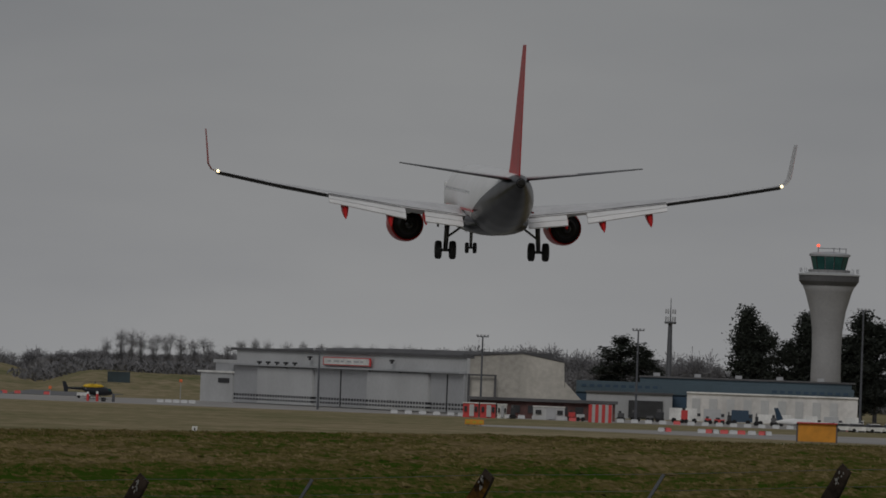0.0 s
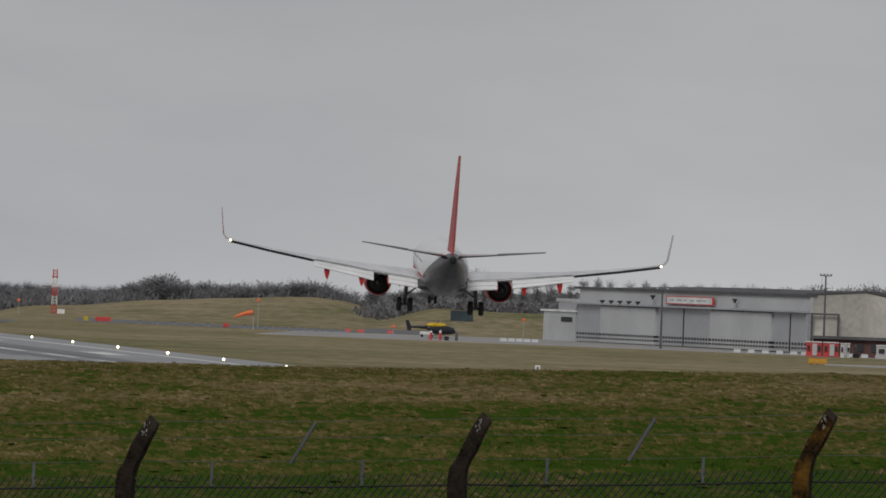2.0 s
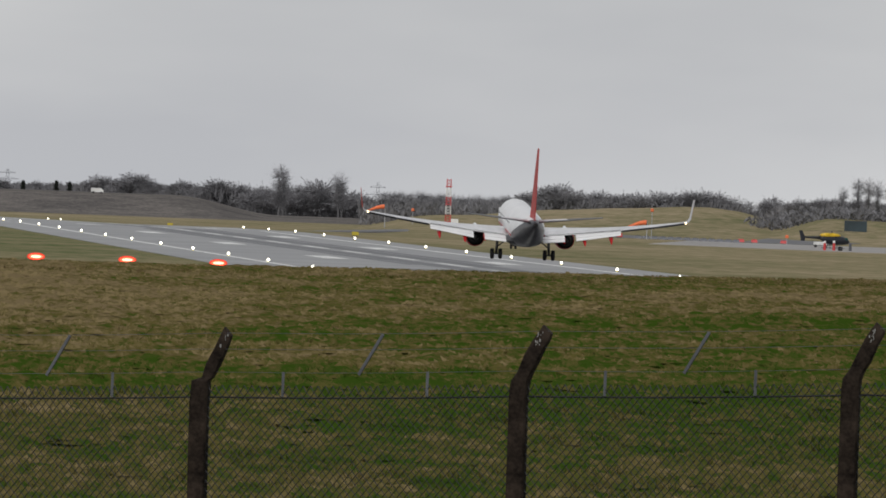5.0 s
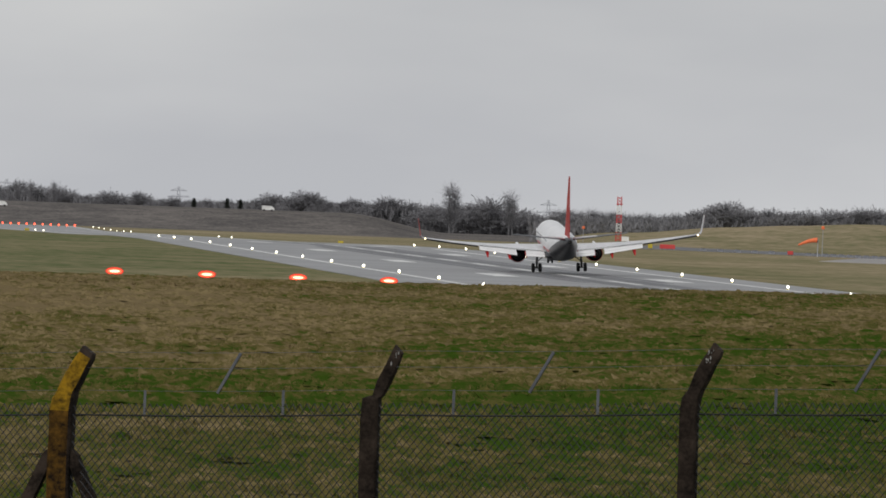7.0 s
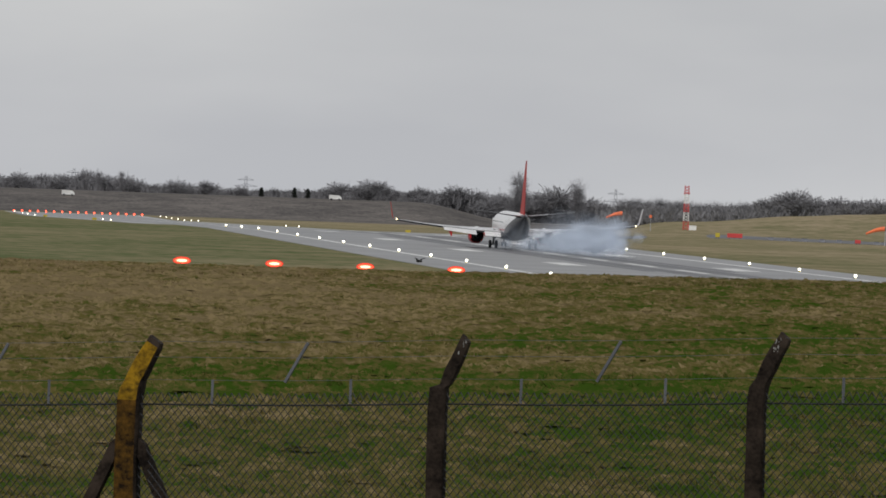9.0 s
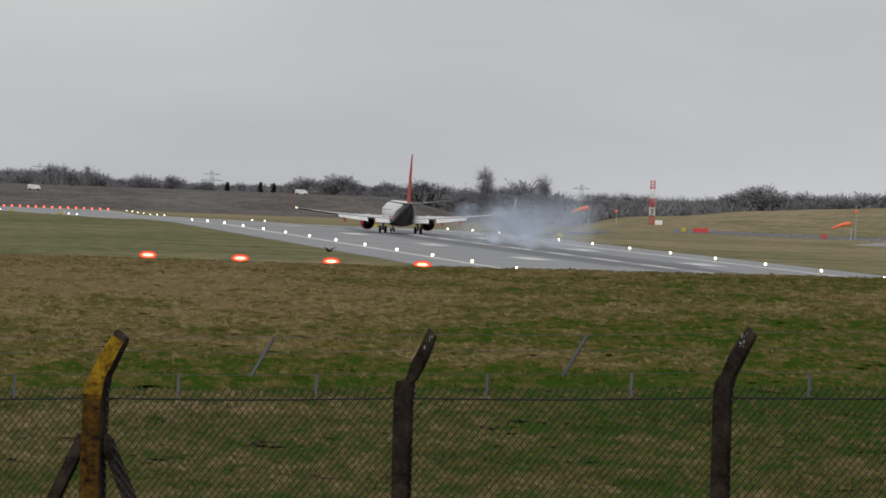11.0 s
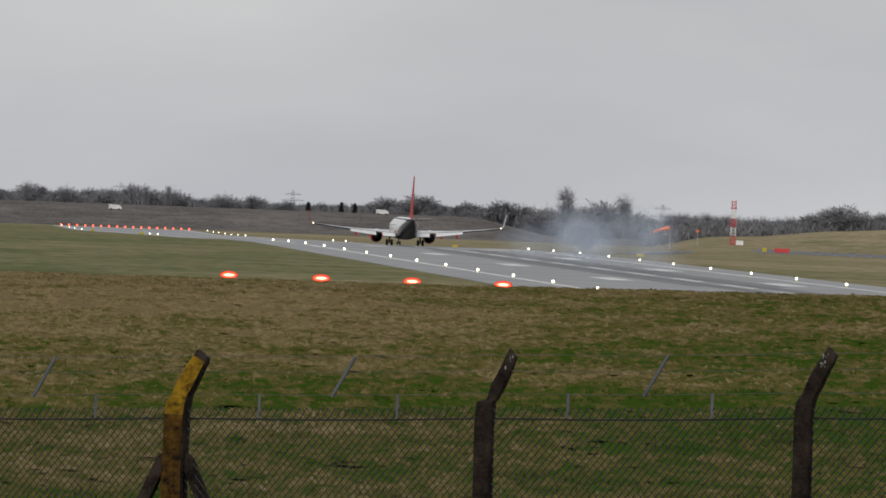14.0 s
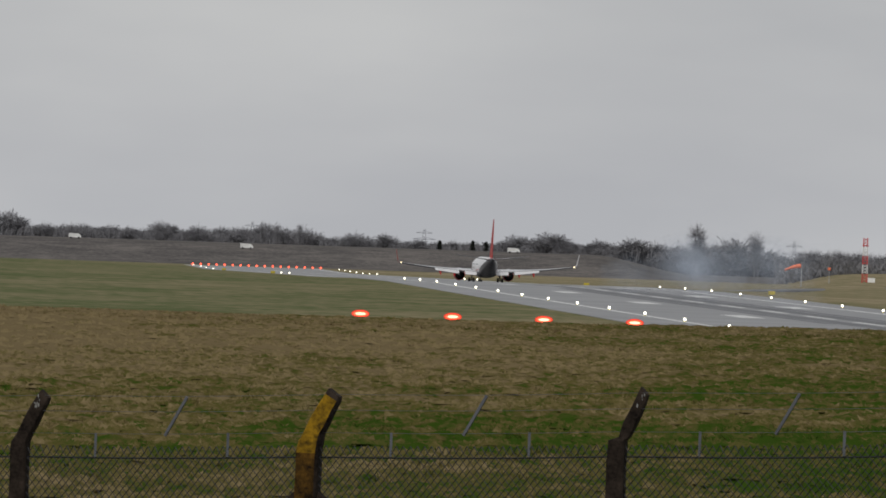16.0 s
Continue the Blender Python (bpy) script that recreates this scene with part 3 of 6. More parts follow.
        part("wheel", bm, M_BLACK, gear, smooth=True)
    bm = bmesh.new()
    box(bm, 0.32, 15.6, 1.6, 0.04, 1.5, 0.5)
    box(bm, -0.32, 15.6, 1.6, 0.04, 1.5, 0.5)
    part("gear_door", bm, M_WHITE, gear)
    return plane


airliner = make_airliner()


# ---- lights along the runway ----
def make_edge_light(name, material, label, group, r=0.165):
    ob = thing(name, Matrix(), label, "runway light", group)
    bm = bmesh.new()
    lathe(bm, [(0.16, 0), (0.16, 0.05), (0.06, 0.09), (0.06, 0.16)], 8)
    part("stand", bm, M_YELLOW, ob)
    bm = bmesh.new()
    bmesh.ops.create_uvsphere(bm, u_segments=10, v_segments=7, radius=r)
    bmesh.ops.translate(bm, vec=(0, 0, 0.14 + r * 0.8), verts=bm.verts[:])
    part("lens", bm, material, ob, "lit lens")
    return ob


def place(ob, spots, m=None):
    """The first spot takes the thing itself, each other one a copy."""
    for k, p in enumerate(spots):
        mm = p if isinstance(p, Matrix) else pose(*p)
        if k == 0:
            ob.matrix_basis = mm
        else:
            copy_thing(ob, mm)


ly = [833 + 49.4 * i for i in range(-7, 12)] + [1925, 1975, 2525, 2600, 2660, 2750]
ry = [913 + 51.3 * i for i in range(-8, 10)] + [1905, 1960, 2453, 2505, 2555, 2605, 2656, 2700, 2750]
white_light = make_edge_light("edge_light", M_LAMP, "lit white runway edge light on low stand", "runway edge lights")
place(white_light, [(79.2 + 2.5 * veer(y), y, runway_height(y) + 0.08) for y in ly] + [(122.6 + 0.0077 * (y - 913) - 2.0 * veer(y), y, runway_height(y) + 0.08) for y in ry])
red_light = make_edge_light("end_light", M_REDLAMP, "lit red runway end light", "runway end lights", 0.34)
place(red_light, [(82.5 + 2.95 * k, 2786, runway_height(2786) + 0.06) for k in range(17)])


def make_papi():
    ob = thing("approach_light_box", Matrix(), "glowing red glide-slope light box on legs", "airfield light", "glide-slope lights")
    bm = bmesh.new()
    box(bm, 0, 0.4, 0.85, 1.5, 0.9, 0.36, bevel=0.03)
    part("housing", bm, M_ORANGE, ob)
    # the widest, dim red disc is the lamp's glow, added as a lit surface
    for name, w, h, y, m, lab in (("glow_disc", 1.8, 0.78, -0.06, M_PAPIGLOW, "dim red disc for the lamp's glow"), ("lens", 1.5, 0.52, -0.10, M_PAPIMID, "glowing red lens"), ("lamp_filament", 1.05, 0.26, -0.14, M_PAPI, "bright lamp slot")):
        bm = bmesh.new()
        loft(bm, [[Vector((w / 2 * cos(2 * pi * k / 20) * (1.0 if abs(cos(2 * pi * k / 20)) < 0.8 else 1.0), yy, 0.85 + h / 2 * sin(2 * pi * k / 20))) for k in range(20)] for yy in (y, y + 0.05)])
        part(name, bm, m, ob, lab)
    for x in (-0.6, 0.6):
        for y in (0.1, 0.7):
            bm = bmesh.new()
            tube(bm, (x, y, 0), (x, y, 0.7), 0.04, None, 8)
            part("leg", bm, M_STEEL, ob)
    return ob


place(make_papi(), [(x, 744.0, 0.0) for x in (38.7, 47.8, 56.8, 65.8)])


# ---- fence ----
FA, FP, U0, BAY = radians(32.5), 57.28, -32.875, 3.0
F_DIR = Vector((cos(FA), -sin(FA), 0))
F_FOOT = Vector((FP * sin(FA), FP * cos(FA), 0))
F_SIDE = Vector((F_DIR.y, -F_DIR.x, 0))


def fence_point(u, z=0.0):
    p = F_FOOT + F_DIR * u
    return Vector((p.x, p.y, z))


def fence_base(u):
    p = fence_point(u)
    return fence_line_height(math.degrees(atan2(p.x, p.y)))


fence_ang = atan2(F_DIR.y, F_DIR.x)


def concrete_post(lichen, brace, ledge, seed):
    ob = thing("fence_post", Matrix(), "mossy cranked concrete fence post with yellow lichen" if lichen else "weathered dark cranked concrete fence post", "fence post", "fence posts")
    rnd = random.Random(seed)
    bm = bmesh.new()
    w = 0.098 if brace else 0.074
    rings = []
    prof = ((-0.5, 0, 1.08), (0.5, 0, 1.05), (1.0, 0, 1.02), (1.5, 0, 1.0), (1.9, 0.0, 1.0), (2.06, 0.0, 1.0), (2.105, 0.004, 0.96), (2.135, 0.058, 0.62), (2.22, 0.097, 0.57), (2.36, 0.155, 0.54), (2.46, 0.196, 0.51), (2.535, 0.226, 0.44))
    if not ledge:
        prof = prof[:5] + ((2.0, 0.0, 1.0), (2.10, 0.012, 0.98), (2.17, 0.044, 0.84), (2.28, 0.098, 0.74), (2.40, 0.158, 0.66), (2.49, 0.203, 0.60), (2.535, 0.224, 0.5))
    for z, lean, k in prof:
        j, ww = rnd.uniform(-0.005, 0.005), w * k
        up = 0.035 if z > 2.2 else 0.0
        rings.append([Vector((lean + j + rnd.uniform(-0.003, 0.003) + a * ww, b * w * min(1.0, k + 0.1), z - up * a)) for a, b in ((-1, -0.8), (-0.8, -1), (0.8, -1), (1, -0.8), (1, 0.8), (0.8, 1), (-0.8, 1), (-1, 0.8))])
    loft(bm, rings)
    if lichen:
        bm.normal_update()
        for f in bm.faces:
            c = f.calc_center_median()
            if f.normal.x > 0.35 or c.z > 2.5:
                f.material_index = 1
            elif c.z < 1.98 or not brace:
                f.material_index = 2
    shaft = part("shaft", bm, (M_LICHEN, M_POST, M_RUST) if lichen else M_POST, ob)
    bm = bmesh.new()
    for _ in range(4 if ledge else 11):
        z = rnd.uniform(2.40, 2.52)
        r = bmesh.ops.create_icosphere(bm, subdivisions=1, radius=1.0)
        m = Matrix.Translation(((0.158 if ledge else 0.122) + (z - 2.36) * 0.41 + rnd.uniform(-0.02, 0.03), -0.055, z)) @ Matrix.Diagonal((rnd.uniform(0.003, 0.008), 0.006, rnd.uniform(0.006, 0.020), 1))
        bmesh.ops.transform(bm, matrix=m, verts=r["verts"])
    tagged(part("droppings", bm, M_GUANO, shaft), "pale bird droppings", kind="stuff")
    if brace:
        for s in (-1, 1):
            bm = bmesh.new()
            loft(bm, [[Vector((s * x + a * 0.055, b * 0.055, z)) for a, b in ((-1, -1), (1, -1), (1, 1), (-1, 1))] for x, z in ((1.0, -0.35), (0.10, 1.62), (0.03, 1.68))])
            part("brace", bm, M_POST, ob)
    return ob


def link_run(verts, faces, pts, r):
    """A thin three-sided wire through the points."""
    base = len(verts)
    for i, p in enumerate(pts):
        for k in range(3):
            an = 2 * pi * k / 3
            verts.append(p + F_DIR * (r * cos(an)) + F_SIDE * (r * sin(an)))
    for i in range(len(pts) - 1):
        for k in range(3):
            q = base + 3 * i
            faces.append((q + k, q + (k + 1) % 3, q + 3 + (k + 1) % 3, q + 3 + k))


POST_N = range(-2, 7)
for k in POST_N:
    u = U0 + BAY * k
    p = concrete_post(k in (0, 4), k == 0, k == 1, k + 20)
    p.matrix_basis = Matrix.Translation(fence_point(u - (0.03 if k == 0 else 0.0), fence_base(u))) @ Matrix.Rotation(fence_ang + radians(14), 4, "Z")

for k in list(POST_N)[:-1]:
    u0 = U0 + BAY * k
    z0, z1 = fence_base(u0), fence_base(u0 + BAY)
    bay = thing("chain_link_fence", Matrix(), "dark chain-link netting bay with barbed wire strands", "fence", "chain-link bays")

    def at(u, h, off=0.0, lean=0.0):
        q = fence_point(u, z0 + (z1 - z0) * (u - u0) / BAY + h)
        return q + F_SIDE * off + F_DIR * lean

    # netting: zigzag wires that hook one another
    verts, faces = [], []
    pitch, step, top = 0.035, 0.039, 2.05
    for w in range(int(BAY / pitch) + 1):
        sag = 0.015 * sin(pi * w * pitch / BAY)
        pts = []
        for j in range(52):
            uu = u0 + (w + (j + w) % 2) * pitch
            pts.append(at(uu, top - j * step - sag + (0.02 if j == 0 else 0), 0.004 * (j % 2)))
        link_run(verts, faces, pts, 0.005)
    me = bpy.data.meshes.new("netting")
    me.from_pydata(verts, [], faces)
    me.materials.append(M_WIRE)
    new("netting", me).parent = bay
    for name, h, lean, r, m in (("line_wire", 1.965, 0, 0.0075, M_WIRE), ("line_wire", 1.05, 0, 0.0075, M_WIRE), ("barbed_wire", 2.18, 0.03, 0.0018, M_STEEL), ("barbed_wire", 2.38, 0.12, 0.0018, M_STEEL), ("barbed_wire", 2.52, 0.21, 0.0018, M_STEEL)):
        verts, faces = [], []
        pts = [at(u0 + BAY * i / 8, h - 0.014 * sin(pi * i / 8), -0.012, lean) for i in range(9)]
        for q in pts:
            verts += [q + F_SIDE * r, q + Vector((0, 0, r)), q - F_SIDE * r, q - Vector((0, 0, r))]
        for i in range(8):
            for k2 in range(4):
                faces.append((4 * i + k2, 4 * i + (k2 + 1) % 4, 4 * i + 4 + (k2 + 1) % 4, 4 * i + 4 + k2))
        me = bpy.data.meshes.new(name)
        me.from_pydata(verts, [], faces)
        me.materials.append(m)
        new(name, me).parent = bay
    bm = bmesh.new()
    a, b = at(u0 + BAY * 0.50, 2.15), at(u0 + BAY * 0.50, 2.50, 0, 0.215)
    d = (b - a).normalized()
    x = d.cross(F_SIDE)
    loft(bm, [[p + x * i * 0.0125 + F_SIDE * j * 0.008 for i, j in ((-1, -1), (1, -1), (1, 1), (-1, 1))] for p in (a, b)])
    part("wire_spreader", bm, M_STEEL, bay, "slanted grey steel spreader")
    for s in (0.262, 0.715):
        bm = bmesh.new()
        a = at(u0 + BAY * s, 2.07)
        box(bm, a.x, a.y, a.z, 0.022, 0.016, 0.21)
        part("dropper", bm, M_STEEL, bay)


# ---- airport buildings ----
def ground_pose_at(az, d, turn=0.0):
    p = polar(az, d)
    return pose(p.x, p.y, ground_height(p.x, p.y) + 0.05, 0, 0, -az + turn)


HL, HR = Vector((268.0, 1412.0, 0)), Vector((290.9, 1313.0, 0))
HD = (HR - HL).normalized()
HN = Vector((HD.y, -HD.x, 0))
if HN.x > 0:
    HN = -HN


def hangar_at(s, out, z):
    """s along the front from the far corner to the near one, out towards the runway."""
    q = HL + (HR - HL) * s + HN * out
    return Vector((q.x, q.y, z))


def slab(bm, s0, s1, o0, o1, z0, z1):
    loft(bm, [[hangar_at(s, o0, z0), hangar_at(s, o1, z0), hangar_at(s, o1, z1), hangar_at(s, o0, z1)] for s in (s0, s1)])


hangar = thing("hangar", Matrix(), "long grey metal-clad hangar with sliding doors and a red-framed sign", "hangar")
bm = bmesh.new()
slab(bm, 0, 1, 0, -0.5, 0, 10.0)
front = part("front_wall", bm, M_CLAD2, hangar)
bm = bmesh.new()
slab(bm, -0.02, 1.0, 0.4, -19, 10.0, 10.5)
part("roof", bm, M_ROOF, hangar, "dark shallow roof")
bm = bmesh.new()
loft(bm, [[hangar_at(s, -1.5, 10.4), hangar_at(s, -17, 10.4), hangar_at(s, -17, z), hangar_at(s, -3.0, z)] for s, z in ((0.10, 10.52), (0.25, 10.85), (0.45, 11.15), (0.7, 11.3), (1.0, 11.3))])
part("roof_ridge", bm, M_ROOF, hangar)
for s, out, z in ((0.345, 1.2, 9.0), (0.70, 1.2, 8.9), (0.13, 1.7, 7.75), (0.17, 1.7, 7.75), (0.21, 1.7, 7.75), (0.25, 1.7, 7.75), (0.29, 1.7, 7.75)):
    bm = bmesh.new()
    slab(bm, s, s + 0.012, out, out - 0.5, z, z + 0.35)
    slab(bm, s + 0.004, s + 0.008, out - 0.1, out - 0.4, z - 0.4, z)
    part("floodlight", bm, M_DARK, hangar)
bm = bmesh.new()
slab(bm, 0.0, 1.0, 1.6, 0.1, 7.2, 7.5)
part("door_track", bm, M_CLAD, hangar)
door_s = (0.0, 0.115, 0.365, 0.60, 0.86, 1.0)
for i, (s0, s1) in enumerate(zip(door_s, door_s[1:])):
    bm = bmesh.new()
    slab(bm, s0 + 0.002, s1 - 0.002, 0.5 + 0.4 * (i % 2), 0.1, 0.2, 7.15 - 0.25 * (i % 2))
    d = part("sliding_door", bm, M_CLAD2 if i % 2 else M_CLAD, hangar)
    n = max(3, int((s1 - s0) * 84))
    for k in range(n):
        bm = bmesh.new()
        a = s0 + (s1 - s0) * (k + 0.25) / n
        slab(bm, a, a + (s1 - s0) / n * 0.6, 0.56 + 0.4 * (i % 2), 0.3, 1.42, 1.86)
        slab(bm, a, a + (s1 - s0) / n * 0.6, 0.56 + 0.4 * (i % 2), 0.3, 0.72, 1.08)
        part("door_window", bm, M_DARK, d)
for s in (0.235, 0.48, 0.73, 0.93):
    bm = bmesh.new()
    slab(bm, s, s + 0.003, 0.62, 0.2, 0.3, 7.0)
    part("door_joint", bm, M_DARK, hangar)
# sign: red frame round a pale board with plain bars
bm = bmesh.new()
slab(bm, 0.405, 0.61, 0.75, 0.55, 7.85, 9.35)
sign = part("sign_board", bm, M_SIGNRED, hangar, "red-framed white sign board")
bm = bmesh.new()
slab(bm, 0.410, 0.605, 0.80, 0.70, 8.02, 9.18)
part("sign_panel", bm, M_PAINT, sign)
for k, w in enumerate((0.014, 0.02, 0.012, 0.018, 0.022, 0.013)):
    bm = bmesh.new()
    slab(bm, 0.428 + 0.028 * k, 0.428 + 0.028 * k + w, 0.84, 0.75, 8.48, 8.74)
    part("sign_bar", bm, M_CLAD, sign)
# gable end facing the field, stained
GX0, GX1, GY = 290.9, 308.6, 1313.0
bm = bmesh.new()
pts = [(GX0, 0), (GX1 + 2.2, 0), (GX1 + 0.2, 5.4), (GX1, 9.8), (GX0 + 10, 11.2), (GX0, 10.4)]
loft(bm, [[Vector((x, y, z)) for x, z in pts] for y in (GY + 0.3, GY + 1.0)])
part("gable_wall", bm, M_GABLE, hangar, "stained pale gable wall")
bm = bmesh.new()
for (x0, z0), (x1, z1) in zip(((GX0 - 0.5, 10.45), (GX0 + 10, 11.25)), ((GX0 + 10, 11.25), (GX1 + 0.4, 9.85))):
    loft(bm, [[Vector((x, y, z)), Vector((x, y, z + 0.28))][0:0] or [Vector((x, GY, z)), Vector((x, GY + 1.4, z)), Vector((x, GY + 1.4, z + 0.3)), Vector((x, GY, z + 0.3))] for x, z, y in ((x0, z0, 0), (x1, z1, 0))])
part("roof_verge", bm, M_ROOF, hangar)
bm = bmesh.new()
loft(bm, [[Vector((x, GY + 0.4, 0)), Vector((x, GY + 1.2, 0)), Vector((x, GY + 1.2, z)), Vector((x, GY + 0.4, z))] for x, z in ((GX1 + 0.3, 6.4), (GX1 + 4.2, 2.4))])
part("buttress_skirt", bm, M_GABLE, hangar)
for x in (GX0 + 0.2, GX0 + 5.0):
    bm = bmesh.new()
    box(bm, x, GY - 0.6, 3.6, 0.35, 0.35, 7.2)
    part("gantry_post", bm, M_ROOF, hangar)
bm = bmesh.new()
box(bm, GX0 + 2.6, GY - 0.6, 7.1, 5.2, 0.4, 0.3)
part("gantry_beam", bm, M_ROOF, hangar)

annex = thing("hangar_annex", Matrix(), "low pale flat-roofed annex at the hangar's far end", "building")
bm = bmesh.new()
slab(bm, -0.155, -0.005, 0.5, -8, 0, 5.6)
a_wall = part("wall", bm, M_CLAD2, annex)
bm = bmesh.new()
slab(bm, -0.165, 0.0, 0.8, -8, 5.6, 5.95)
part("roof", bm, M_PAINT, annex)
bm = bmesh.new()
slab(bm, -0.10, 0.0, 0.4, -8, 7.5, 8.1)
part("upper_roof", bm, M_CLAD2, annex)
bm = bmesh.new()
slab(bm, -0.09, -0.005, 0.3, -8, 5.95, 7.5)
part("upper_wall", bm, M_CLAD, annex)
bm = bmesh.new()
slab(bm, -0.07, -0.02, 0.65, 0.5, 3.7, 4.6)
part("name_board", bm, M_DARK, annex)

# control tower
def make_tower():
    ob = thing("control_tower", Matrix.Translation(polar(15.2, 1452.0, 0)), "tall pale concrete control tower with flared top and green glass cab", "control tower")
    bm = bmesh.new()
    lathe(bm, [(2.95, -1), (2.9, 9), (2.8, 14), (2.95, 18), (3.45, 21.5), (4.5, 25.2), (5.55, 27.5)], 40)
    part("shaft", bm, M_TOWER, ob, smooth=True)
    # the shadow under the gallery is built as a dark band
    bm = bmesh.new()
    lathe(bm, [(5.15, 26.4), (5.72, 27.2), (5.80, 28.25), (5.2, 28.3)], 40)
    part("shadow_band", bm, M_ROOF, ob, "dark band for the shadow under the gallery")
    bm = bmesh.new()
    lathe(bm, [(5.7, 28.3), (5.95, 28.32), (5.95, 28.55), (4.9, 28.75), (4.0, 28.95)], 40)
    part("gallery", bm, M_CLAD2, ob)
    bm = bmesh.new()
    lathe(bm, [(3.9, 28.9), (3.75, 29.4), (4.1, 29.4), (3.9, 28.9)], 24)
    part("cab_base", bm, M_TOWER, ob)
    for k in range(12):
        a0, a1 = 2 * pi * k / 12, 2 * pi * (k + 1) / 12
        bm = bmesh.new()
        loft(bm, [[Vector((r * cos(a), r * sin(a), z)) for a, r in ((a0 + 0.03, rr), (a1 - 0.03, rr), (a1 - 0.03, rr - 0.15), (a0 + 0.03, rr - 0.15))] for z, rr in ((29.35, 3.1), (32.0, 3.75))])
        part("cab_window", bm, M_GLASS, ob, "green-tinted cab pane")
        bm = bmesh.new()
        tube(bm, (3.1 * cos(a0), 3.1 * sin(a0), 29.3), (3.75 * cos(a0), 3.75 * sin(a0), 32.05), 0.07, None, 5)
        part("mullion", bm, M_DARK, ob)
    bm = bmesh.new()
    lathe(bm, [(3.9, 32.0), (3.95, 32.4), (3.2, 32.7), (0.5, 32.9)], 24)
    part("cab_roof", bm, M_CLAD, ob)
    bm = bmesh.new()
    for k in range(20):
        a = 2 * pi * k / 20
        tube(bm, (5.6 * cos(a), 5.6 * sin(a), 28.8), (5.6 * cos(a), 5.6 * sin(a), 29.7), 0.04, None, 4)
    part("gallery_rail", bm, M_STEEL, ob)
    bm = bmesh.new()
    for x, h in ((-2.6, 1.2), (0.5, 1.0), (1.6, 1.0), (2.9, 0.9)):
        tube(bm, (x, -1, 32.5), (x, -1, 32.7 + h), 0.07, None, 5)
    tube(bm, (-2.6, -1, 33.5), (3.0, -1, 33.5), 0.06, None, 5)
    part("roof_aerial", bm, M_STEEL, ob)
    bm = bmesh.new()
    bmesh.ops.create_uvsphere(bm, u_segments=8, v_segments=6, radius=0.32)
    bmesh.ops.translate(bm, vec=(-2.6, -1, 34.0), verts=bm.verts[:])
    part("obstruction_light", bm, M_REDLAMP, ob, "lit red obstruction light")
    return ob


make_tower()


def facing_box(name, az0, az1, dist, z0, z1, depth, material, label="", category="building", parent=None, group=""):
    """A block whose front faces the camera's field, between two bearings."""
    a, b = polar(az0, dist), polar(az1, dist)
    ob = None
    bm = bmesh.new()
    away = ((a + b) / 2).normalized() * depth
    loft(bm, [[Vector((q.x, q.y, z0)), Vector((q.x + away.x, q.y + away.y, z0)), Vector((q.x + away.x, q.y + away.y, z1)), Vector((q.x, q.y, z1))] for q in (a, b)])
    return part(name, bm, material, parent, label)


blue = thing("office_building", Matrix(), "long low blue-grey clad airport building with flat roof", "building")
facing_box("lower_wall", 13.32, 15.42, 1400, 0, 4.6, 14, M_BLUE2, parent=blue)
facing_box("upper_wall", 13.32, 15.42, 1399.6, 4.6, 6.7, 14, M_BLUE, parent=blue)
facing_box("upper_storey", 13.80, 15.40, 1401, 6.7, 7.7, 13, M_BLUE, parent=blue)
facing_box("roof", 13.79, 15.43, 1400.6, 7.7, 8.0, 14, M_ROOF, parent=blue)
for k in range(34):
    a = 13.36 + 0.06 * k
    facing_box("window", a, a + 0.036, 1399.4, 5.6, 6.1, 0.5, M_BLUE2, parent=blue)
for k in range(5):
    a = 13.9 + 0.31 * k
    facing_box("roof_unit", a, a + 0.05, 1404, 8.0, 8.6, 3, M_CLAD, parent=blue)

shed = thing("cargo_shed", Matrix(), "long white single-storey cargo shed", "building")
facing_box("wall", 14.16, 15.45, 1385, 0, 5.1, 10, M_SHED, parent=shed)
facing_box("roof", 14.155, 15.455, 1384.6, 5.1, 5.35, 10.5, M_PAINT, parent=shed)
for k in range(9):
    a = 14.2 + 0.13 * k
    facing_box("panel", a, a + 0.06, 1384.7, 0.6, 4.2, 0.4, M_CLAD2, parent=shed)
shed2 = thing("storage_shed", Matrix(), "grey storage shed with a dark open bay", "building")
facing_box("wall", 13.40, 14.05, 1390, 0, 4.6, 8, M_CLAD, parent=shed2)
# the bay's shaded inside is a dark slab set on the wall
facing_box("dark_bay_slab", 13.72, 13.98, 1389.4, 0.3, 3.4, 0.8, M_DARK, parent=shed2)
facing_box("roof", 13.39, 14.06, 1389.5, 4.6, 4.9, 9, M_ROOF, parent=shed2)

lowbld = thing("low_office", Matrix(), "low dark brick office with flat roof below the hangar gable", "building")
facing_box("wall", 12.52, 13.62, 1296, 0, 3.0, 6, M_BRICK, parent=lowbld)
facing_box("roof", 12.50, 13.64, 1295, 3.0, 3.5, 8, M_ROOF, parent=lowbld)
for k in range(8):
    facing_box("window", 12.60 + 0.12 * k, 12.66 + 0.12 * k, 1295.7, 1.0, 2.3, 0.5, M_DARK, parent=lowbld)

